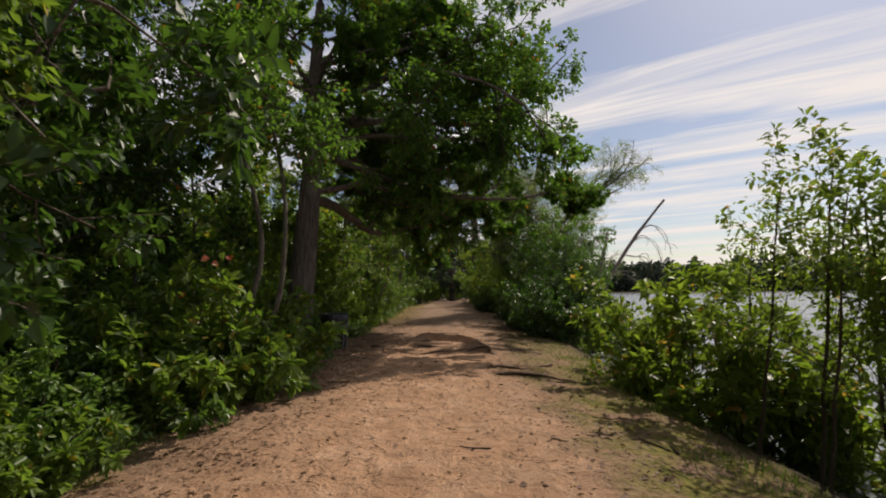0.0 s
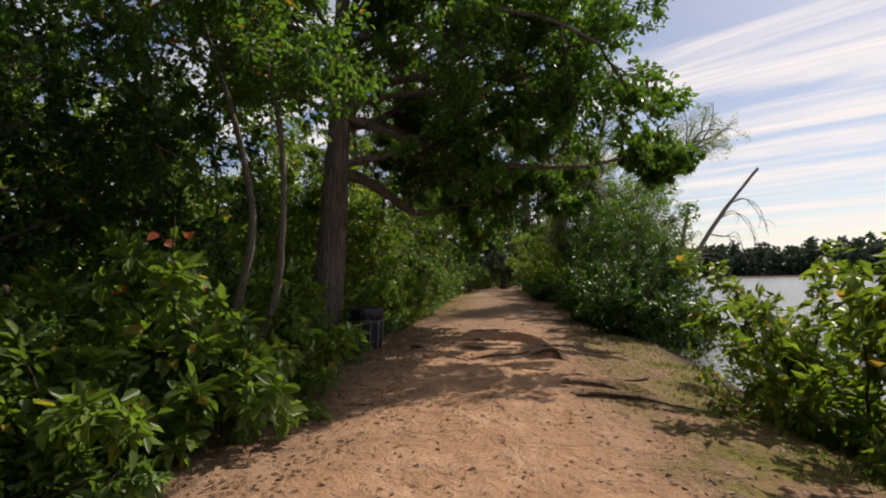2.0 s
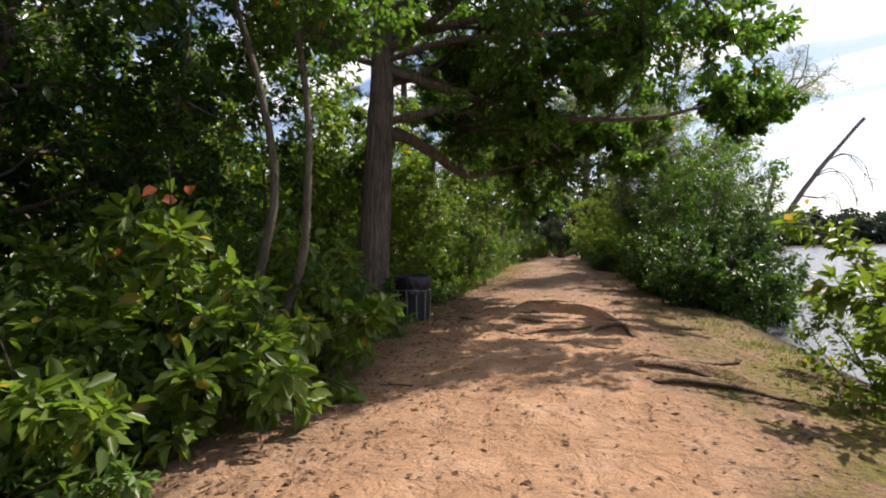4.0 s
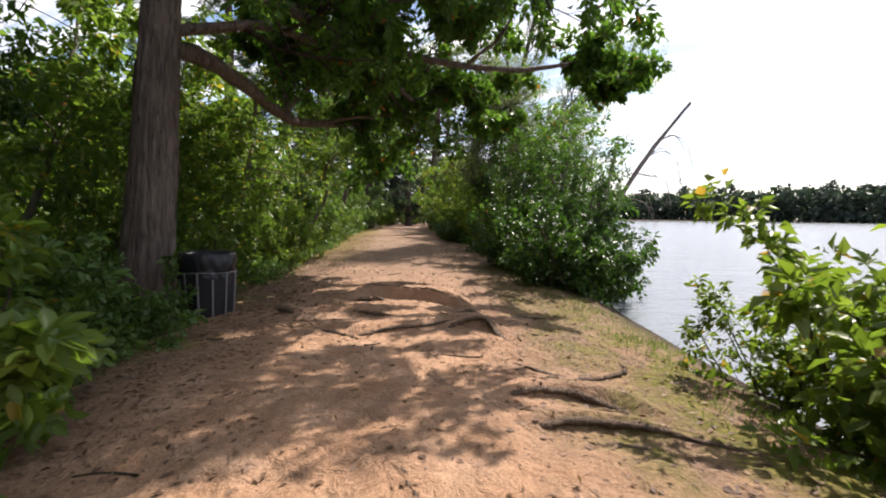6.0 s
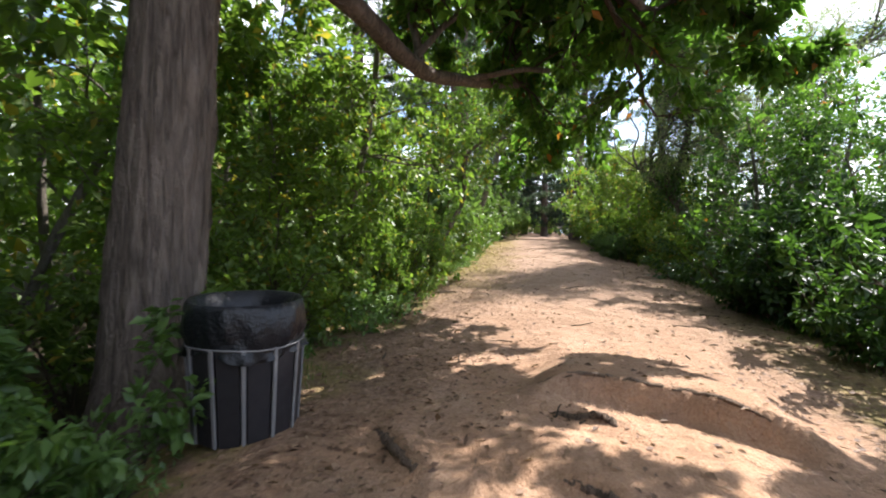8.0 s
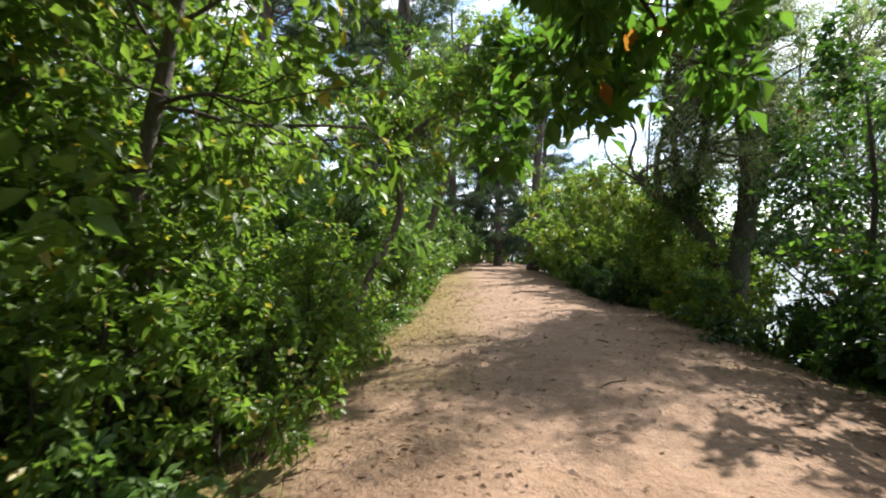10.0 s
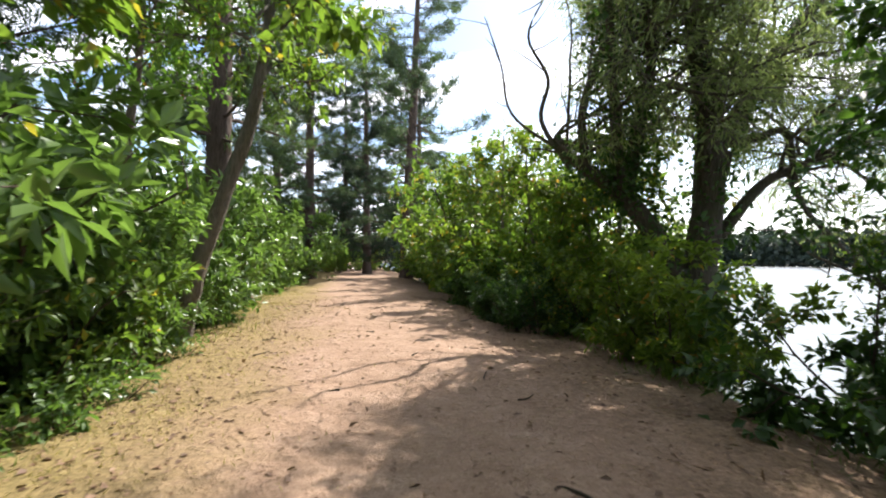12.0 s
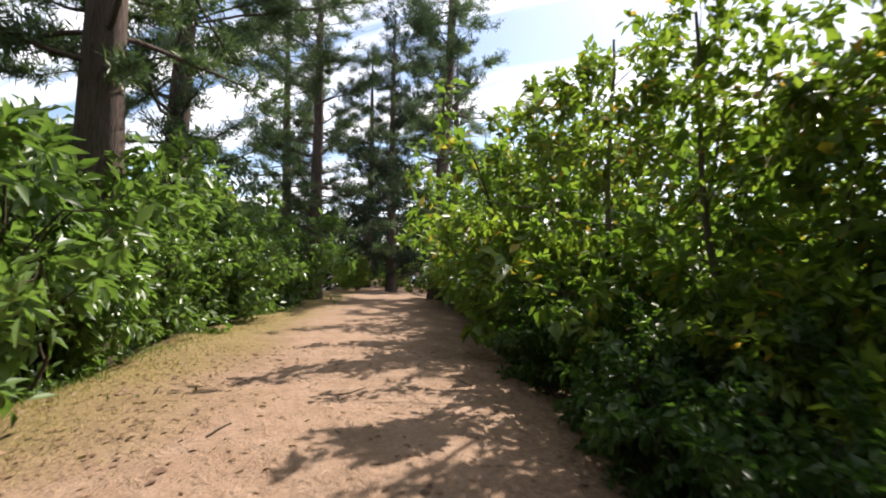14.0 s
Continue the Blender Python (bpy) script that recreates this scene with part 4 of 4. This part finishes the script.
def willow():
    rng = np.random.default_rng(90)
    x0, y0 = 3.9, 24.0
    z0 = 0.0
    root = thing("willow_tree", "old many-stemmed willow with ivy and feathery grey-green foliage", "tree", at=(x0, y0, z0))
    stems = [([(0, 0, -0.9), (-0.1, 0, 0.6), (-0.35, 0.2, 1.6), (-0.8, 0.45, 2.35), (-1.3, 0.8, 2.85), (-1.6, 1.0, 3.3)], 0.23, 0.06),
             ([(0.1, 0, -0.9), (0.05, 0, 1.0), (0.25, 0, 2.4), (0.3, 0.1, 3.7), (0.2, 0.3, 5.4), (0.7, 0.5, 7.6), (1.2, 0.6, 9.6)], 0.26, 0.05),
             ([(0.2, 0, 2.2), (0.7, 0.1, 3.3), (1.6, 0.3, 4.5), (2.8, 0.6, 5.7), (4.2, 0.9, 6.8), (5.2, 1.2, 7.8)], 0.15, 0.03),
             ([(-0.8, 0.45, 2.3), (-0.6, 0.4, 3.2), (-0.4, 0.3, 4.6), (-0.5, 0.2, 6.4)], 0.13, 0.04),
             ([(0.3, 0.05, 1.6), (1.0, -0.1, 2.5), (2.0, 0.0, 2.9), (3.2, 0.2, 3.3)], 0.09, 0.03),
             ([(0.1, 0, 1.0), (0.7, 0.8, 2.2), (1.6, 1.8, 4.0), (2.8, 2.6, 5.8), (4.6, 3.2, 7.6)], 0.13, 0.03),
             ([(-1.2, 0.75, 2.75), (-1.35, 0.6, 3.6), (-1.15, 0.2, 4.8), (-1.3, -0.2, 6.2)], 0.08, 0.025),
             ([(-0.8, 0.45, 2.3), (-1.2, 0.0, 3.6), (-1.5, -0.4, 5.0), (-1.7, -0.8, 6.4)], 0.09, 0.025),
             ([(-0.45, 0.3, 4.2), (-1.2, -0.7, 5.2), (-1.9, -1.7, 6.3)], 0.07, 0.02)]
    for pts, a, b in stems:
        L = smooth_line(pts, 6)
        tubes("stem", [(L, np.linspace(a, b, len(L)))], BARK_WILLOW, root, 12, jitter=a * 0.05, seed=int(a * 100))
    lines, twigs = [], []
    for q, (pts, a, b) in enumerate(stems):
        L = smooth_line(pts, 6)
        for u in np.linspace(0.85 if q == 0 else 0.4, 1.0, 3 if q == 0 else 9):
            i = int(u * (len(L) - 1))
            for _ in range(2):
                d = rng.normal(0, 1, 3) * [0.8, 0.8, 0.4] + [0.5, -0.1, 0.5]
                li, tw = grow(rng, L[i], d, rng.uniform(1.2, 2.2), 0.03, 2, 6, 0.8, 0.5, 0.3, 0.0, 0.25)
                tubes("branch", li[:1], BARK_WILLOW, root, 5)
                lines += li[1:]
                twigs += tw
    tagged(tubes("twig_spray", [(p[::3], np.asarray(r)[::3]) for p, r in lines if r[0] > 0.005], BARK_GREY, root, 3), kind="stuff")
    tagged(part_mesh("crown", leaves_mesh("crown", *leaves_on(rng, twigs, 12, 0.12, 0.16, 0.5, 0.3, 0.12)), LEAF_WILLOW, root, "feathery narrow leaves"), kind="stuff")
    # ivy on the trunks
    P = []
    for pts, a, b in stems[:4] + stems[7:8]:
        L = smooth_line(pts, 40)
        k = len(L)
        sel = L[rng.integers(0, int(k * 0.9), 1500)]
        P.append(sel + unit(rng.normal(0, 1, (1500, 3))) * rng.uniform(0.1, 0.5, (1500, 1)))
    P = np.concatenate(P)
    n = len(P)
    part_mesh("ivy", leaves_mesh("ivy", P, rng.normal(0, 1, (n, 3)) + [0, -0.2, -0.5], rng.normal(0, 0.6, (n, 3)) + [0, -0.8, 0.5], rng.uniform(0.05, 0.1, n), rng.uniform(0.04, 0.08, n)), LEAF_DARK, root, "dark ivy leaves")["kind"] = "stuff"
    # bare crooked dead branches
    dead = [([(-1.4, 0.9, 2.8), (-1.75, 1.2, 3.6), (-1.6, 1.3, 4.3), (-1.9, 1.4, 5.0), (-1.55, 1.5, 5.8)], 0.045),
            ([(-1.55, 1.0, 3.1), (-2.2, 1.3, 3.7), (-2.35, 1.4, 4.5), (-2.6, 1.5, 5.3)], 0.028),
            ([(-1.5, 1.0, 3.05), (-1.8, 1.2, 3.15), (-2.1, 1.3, 3.12)], 0.022),
            ([(0.4, 0, 3.05), (0.9, -0.1, 3.15), (1.3, -0.2, 3.2), (1.5, -0.2, 2.3), (2.0, -0.3, 1.7), (2.4, -0.3, 1.4)], 0.07),
            ([(3.6, 0.75, 6.3), (4.8, 1.0, 7.0), (5.6, 1.2, 8.0), (5.9, 1.4, 9.2)], 0.05), ([(4.6, 1.0, 6.9), (5.7, 1.2, 7.4), (6.6, 1.4, 8.2)], 0.04), ([(3.0, 0.6, 5.8), (4.4, 0.4, 6.2), (5.6, 0.3, 7.0)], 0.04),
            ([(1.75, -0.25, 2.0), (1.9, -0.3, 1.6), (1.85, -0.3, 1.2)], 0.03)]
    for pts, a in dead:
        L = smooth_line(pts, 6)
        branch = tubes("dead_branch", [(L, np.linspace(a, a * 0.25, len(L)))], BARK_WILLOW, root, 7)
        for q in np.linspace(len(L) * 0.4, len(L) - 2, 5).astype(int):
            T = branch_line(rng, L[q], rng.normal(0, 0.8, 3) + [-0.3, 0, 0.6], rng.uniform(0.3, 0.8), 0.3, 0.2, 5)
            tubes("twig", [(T, np.linspace(a * 0.28, 0.003, len(T)))], BARK_WILLOW, branch, 4)


willow()


def snag():
    root = thing("dead_tree", "bare dead tree leaning out over the lake", "tree", at=(5.6, 19.4, float(height(5.6, 19.4))))
    main = smooth_line([(0, 0, -0.5), (0.2, 0.2, 1.2), (0.7, 0.5, 2.5), (1.95, 0.8, 4.35), (3.45, 1.1, 6.1)], 7)
    tubes("trunk", [(main, np.linspace(0.13, 0.045, len(main)))], DEADWOOD, root, 9, jitter=0.006, seed=2)
    b2 = smooth_line([(0.25, 0.25, 1.5), (0.5, 0.5, 3.0), (0.95, 0.7, 4.75)], 6)
    tubes("fork", [(b2, np.linspace(0.09, 0.05, len(b2)))], DEADWOOD, root, 8, jitter=0.005, seed=3)
    rng = np.random.default_rng(7)
    lines = []
    for i in (16, 19, 21, 23):
        for _ in range(2):
            P = smooth_line([main[i], main[i] + [0.5, 0, rng.uniform(-0.1, .3)], main[i] + [1.0, 0.1, rng.uniform(-.5, .1)], main[i] + [1.3, 0.2, -1.0 + rng.uniform(-.3, .3)]], 4)
            lines.append((P, np.linspace(0.018, 0.006, len(P))))
            for k in (5, 8, 10):
                e = P[k] + rng.normal(0, 0.2, 3) + [0.15, 0, -0.35]
                lines.append((np.array([P[k], (P[k] + e) / 2 + [0.05, 0, 0.05], e]), [0.009, 0.007, 0.004]))
    for line in lines:
        tubes("twig", [line], DEADWOOD, root, 4)


snag()


# ---------------------------------------------------------------- litter bin
def litter_bin():
    x0, y0 = -2.61, 11.93
    z0 = float(height(x0, y0)) - 0.02
    root = thing("litter_bin", "black slatted litter bin with a creased bag over its rim", "litter bin", at=(x0, y0, z0))
    root.scale = (1.02, 1.02, 1.03)
    H, n = 0.80, 12
    bm = bmesh.new()
    bmesh.ops.create_cone(bm, cap_ends=True, segments=48, radius1=0.27, radius2=0.303, depth=0.58)
    bmesh.ops.translate(bm, verts=bm.verts, vec=(0, 0, 0.29))
    part("body", bm, PLASTIC, root, "", False)
    for k in range(n):
        a = 2 * math.pi * (k + 0.5) / n
        for name, half, r, mat in (("slat", 0.060, 0.285, SLAT), ("strip", 0.011, 0.302, STRIP)):
            bm = bmesh.new()
            aa = a + (math.pi / n if name == "strip" else 0)
            vs = []
            for z, f in ((0.02, 1.0), (H * 0.74, 1.12)):
                for rr in (r * f, (r + 0.014) * f):
                    for s in (-half, half):
                        vs.append(bm.verts.new((math.cos(aa) * rr - math.sin(aa) * s * f, math.sin(aa) * rr + math.cos(aa) * s * f, z)))
            for f in ((0, 1, 3, 2), (4, 6, 7, 5), (0, 4, 5, 1), (2, 3, 7, 6), (0, 2, 6, 4), (1, 5, 7, 3)):
                bm.faces.new([vs[i] for i in f])
            bmesh.ops.recalc_face_normals(bm, faces=bm.faces)
            bmesh.ops.bevel(bm, geom=bm.edges[:], offset=0.004, segments=1, affect="EDGES")
            part(name, bm, mat, root, "pale grey strip" if name == "strip" else "")
    # the bag: folded over the rim, creased and gathered by a cord
    seg, rng = 120, np.random.default_rng(5)
    prof = [(0.25, 0.62, 0.010), (0.27, 0.76, 0.008), (0.315, 0.835, 0.006), (0.335, 0.84, 0.006), (0.350, 0.80, 0.008), (0.36, 0.73, 0.013), (0.355, 0.66, 0.018), (0.336, 0.60, 0.012), (0.335, 0.585, 0.006), (0.346, 0.56, 0.018), (0.35, 0.535, 0.02)]
    a = np.linspace(0, 2 * np.pi, seg, endpoint=False)
    V = []
    for i, (r, z, amp) in enumerate(prof):
        crease = np.sin(a * 11 + i * 0.9 + 1.5 * np.sin(a * 2)) * 0.5 + np.sin(a * 23 - i * 1.4 + 2 * np.sin(a * 3)) * 0.35 + np.sin(a * 4 + i * 0.6) * 0.7
        rr = r + amp * crease + rng.normal(0, amp * 0.12, seg)
        zz = z + 0.012 * np.sin(a * 5 + i) * (i > 4) + 0.02 * np.sin(a * 3 + 0.5) * (i > 8)
        V.append(np.stack([rr * np.cos(a), rr * np.sin(a), np.broadcast_to(zz, seg)], 1))
    V = np.concatenate(V)
    F = [(i * seg + j, i * seg + (j + 1) % seg, (i + 1) * seg + (j + 1) % seg, (i + 1) * seg + j) for i in range(len(prof) - 1) for j in range(seg)]
    bag = part_mesh("bag", mesh_from("bag", V, F), BAG, root, "creased shiny black bin bag", False)
    C = np.array([[0.345 * math.cos(t), 0.345 * math.sin(t), 0.59 + 0.006 * math.sin(3 * t)] for t in np.linspace(0, 2 * math.pi, 49)])
    tubes("cord", [(C, 0.006)], STRIP, bag, 5)


litter_bin()


# ---------------------------------------------------------------- roots across the path
def root_thing(pts, r0, r1, seed, flat=0.7, label="worn tree root across the sandy path"):
    L = smooth_line([(x, y, float(height(x, y)) + dz * 0.7 - 0.012) for x, y, dz in pts], 9)
    rng = np.random.default_rng(seed)
    L = L + np.cumsum(rng.normal(0, 0.006, L.shape), 0) * [1, 1, 0]
    taper = np.sin(np.linspace(0.12, 1, len(L)) * np.pi * 0.93 + 0.1) ** 0.7
    R = 0.78 * (r0 + (r1 - r0) * np.linspace(0, 1, len(L))) * (0.55 + 0.45 * taper) * (1 + rng.normal(0, 0.06, len(L)))
    sides = 10
    V, F = tubes_arrays([(L, R)], sides)
    axis = L[np.arange(len(V)) // sides]
    V = axis + (V - axis) * [1, 1, flat] + rng.normal(0, 0.005, V.shape)
    ob = part_mesh("tree_root", mesh_from("tree_root", V, F), ROOT, None, "", True)
    return tagged(ob, label, "root", "path roots")


for k, (pts, r0, r1) in enumerate([
        ([(-0.9, 12.68, -0.03), (-0.5, 12.72, 0.0), (-0.2, 12.75, 0.0), (0.2, 12.66, 0.0), (0.55, 12.45, 0.0), (0.95, 12.16, -0.05)], 0.03, 0.03),
        ([(-1.75, 11.95, -0.01), (-1.6, 11.75, 0.03), (-1.4, 11.45, 0.02), (-1.2, 11.25, -0.03)], 0.04, 0.04),
        ([(-1.25, 11.3, -0.02), (-0.98, 10.74, 0.0), (-0.75, 10.55, 0.02), (-0.5, 10.44, 0.0)], 0.018, 0.045),
        ([(-0.5, 10.52, -0.01), (-0.12, 10.72, 0.02), (0.2, 10.85, 0.015), (0.55, 10.98, -0.02)], 0.035, 0.03),
        ([(-0.7, 11.55, -0.03), (-0.5, 11.4, 0.02), (-0.25, 11.19, 0.02), (-0.1, 11.05, -0.04)], 0.04, 0.05),
        ([(-1.0, 12.45, -0.03), (-0.56, 12.34, 0.02), (-0.34, 12.28, 0.03), (-0.25, 12.2, -0.03)], 0.03, 0.045),
        ([(0.5, 10.83, -0.03), (0.74, 10.92, 0.02), (0.95, 10.9, 0.03), (1.05, 10.6, 0.02), (1.15, 10.3, -0.04)], 0.045, 0.05),
        ([(0.72, 11.3, -0.02), (0.84, 11.22, 0.03), (1.02, 11.05, -0.03)], 0.045, 0.035),
        ([(0.8, 9.72, -0.01), (1.05, 9.4, 0.01), (1.25, 9.2, 0.015), (1.42, 9.08, -0.01)], 0.018, 0.025),
        ([(1.3, 9.2, 0.0), (1.2, 9.0, 0.03), (1.06, 8.8, 0.0)], 0.028, 0.025),
        ([(1.2, 8.85, -0.01), (1.5, 9.05, 0.03), (1.81, 9.25, 0.045), (2.08, 9.5, 0.04), (2.12, 9.75, -0.01)], 0.02, 0.03),
        ([(0.72, 8.66, -0.05), (0.95, 8.72, 0.025), (1.27, 8.75, 0.035), (1.55, 8.66, 0.03), (1.85, 8.45, -0.03)], 0.055, 0.05),
        ([(0.82, 8.22, -0.04), (1.1, 8.27, 0.03), (1.49, 8.23, 0.03), (1.8, 8.12, 0.015), (2.3, 7.9, -0.02)], 0.055, 0.025),
        ([(1.1, 8.0, -0.01), (1.3, 7.97, 0.015), (1.6, 7.95, -0.02)], 0.025, 0.02),
        ([(1.5, 11.6, 0.0), (1.9, 11.5, 0.01), (2.3, 11.55, -0.01)], 0.02, 0.015),
        ([(0.0, 7.75, -0.01), (0.07, 7.5, 0.012), (0.15, 7.3, -0.02)], 0.02, 0.02)]):
    root_thing(pts, r0, r1, 200 + k)


# ---------------------------------------------------------------- litter, sticks, grass
def scatter_litter():
    rng = np.random.default_rng(61)
    n = 30000
    y = rng.uniform(-1, 31, n)
    x = np.where(rng.uniform(0, 1, n) < 0.35, rng.uniform(-3.2, 3.0, n), np.where(rng.uniform(0, 1, n) < 0.6, rng.normal(-2.0, 0.6, n), rng.normal(1.9, 0.7, n)))
    keep = (y < 14) | (rng.uniform(0, 1, n) < 0.6)
    x, y = x[keep], y[keep]
    n = len(x)
    z = height(x, y) + 0.004
    P = np.stack([x, y, z], 1)
    D = unit(rng.normal(0, 1, (n, 3)) * [1, 1, 0.1] + [0, 0, 0.02])
    L = rng.uniform(0.018, 0.075, n)
    ob = part_mesh("leaf_litter", leaves_mesh("leaf_litter", P, D, rng.normal(0, 0.25, (n, 3)) + [0, 0, 1], L, L * rng.uniform(0.25, 0.7, n), fold=0.15), LITTER)
    tagged(ob, "dry brown leaves and chips scattered over the path", "leaf litter", kind="stuff")


scatter_litter()


def grass_strip():
    rng = np.random.default_rng(62)
    n = 24000
    y = rng.uniform(-1, 44, n)
    left = rng.uniform(0, 1, n) < 0.48
    x = np.where(left, -2.85 - 0.4 * soft(24, 34, y) + rng.normal(0, 0.22, n), 2.75 + rng.normal(0, 0.25, n))
    lump = np.sin(y * 3.1) + np.sin(y * 7.3 + x * 4) + rng.normal(0, .6, n) > 0.1
    x, y = x[lump], y[lump]
    n = len(x)
    P = np.stack([x, y, height(x, y) - 0.01], 1)
    D = unit(rng.normal(0, 0.5, (n, 3)) + [0, 0, 1])
    L = rng.uniform(0.04, 0.14, n)
    ob = part_mesh("grass", leaves_mesh("grass", P, D, rng.normal(0, 1, (n, 3)), L, 0.008, fold=0.1), GRASS)
    tagged(ob, "short tufts of grass along the path edges", "grass", kind="stuff")


grass_strip()


def turf_strip():
    rng = np.random.default_rng(64)
    n = 14000
    y = rng.uniform(18, 36, n)
    x = -2.95 - 0.5 * soft(24, 34, y) + np.abs(rng.normal(0, 0.75, n))
    keep = rng.uniform(0, 1, n) < 0.35 + 0.5 * (np.sin(x * 3.7 + y) * np.sin(y * 2.3 - x) > 0)
    x, y = x[keep], y[keep]
    n = len(x)
    L = rng.uniform(0.02, 0.07, n)
    ob = part_mesh("dry_grass", leaves_mesh("dry_grass", np.stack([x, y, height(x, y) - 0.005], 1), unit(rng.normal(0, 0.8, (n, 3)) + [0, 0, 0.8]), rng.normal(0, 1, (n, 3)), L, 0.007, fold=0.1), DRY_GRASS)
    tagged(ob, "thin dry yellowed grass on the trodden verge", "grass", kind="stuff")


turf_strip()


def sticks():
    rng = random.Random(63)
    for i in range(46):
        y = rng.uniform(2.5, 29)
        x = rng.uniform(-2.4, 2.3)
        a, L = rng.uniform(0, math.pi), rng.uniform(0.08, 0.42)
        pts = [(x + math.cos(a) * L * u, y + math.sin(a) * L * u + 0.03 * math.sin(u * 4 + i)) for u in (0, 0.35, 0.7, 1)]
        P = smooth_line([(px, py, float(height(px, py)) + 0.006) for px, py in pts], 3)
        ob = tubes("stick", [(P, np.linspace(0.009, 0.004, len(P)))], TWIG, None, 5)
        tagged(ob, "short dry stick lying on the path", "stick", "fallen sticks")


sticks()
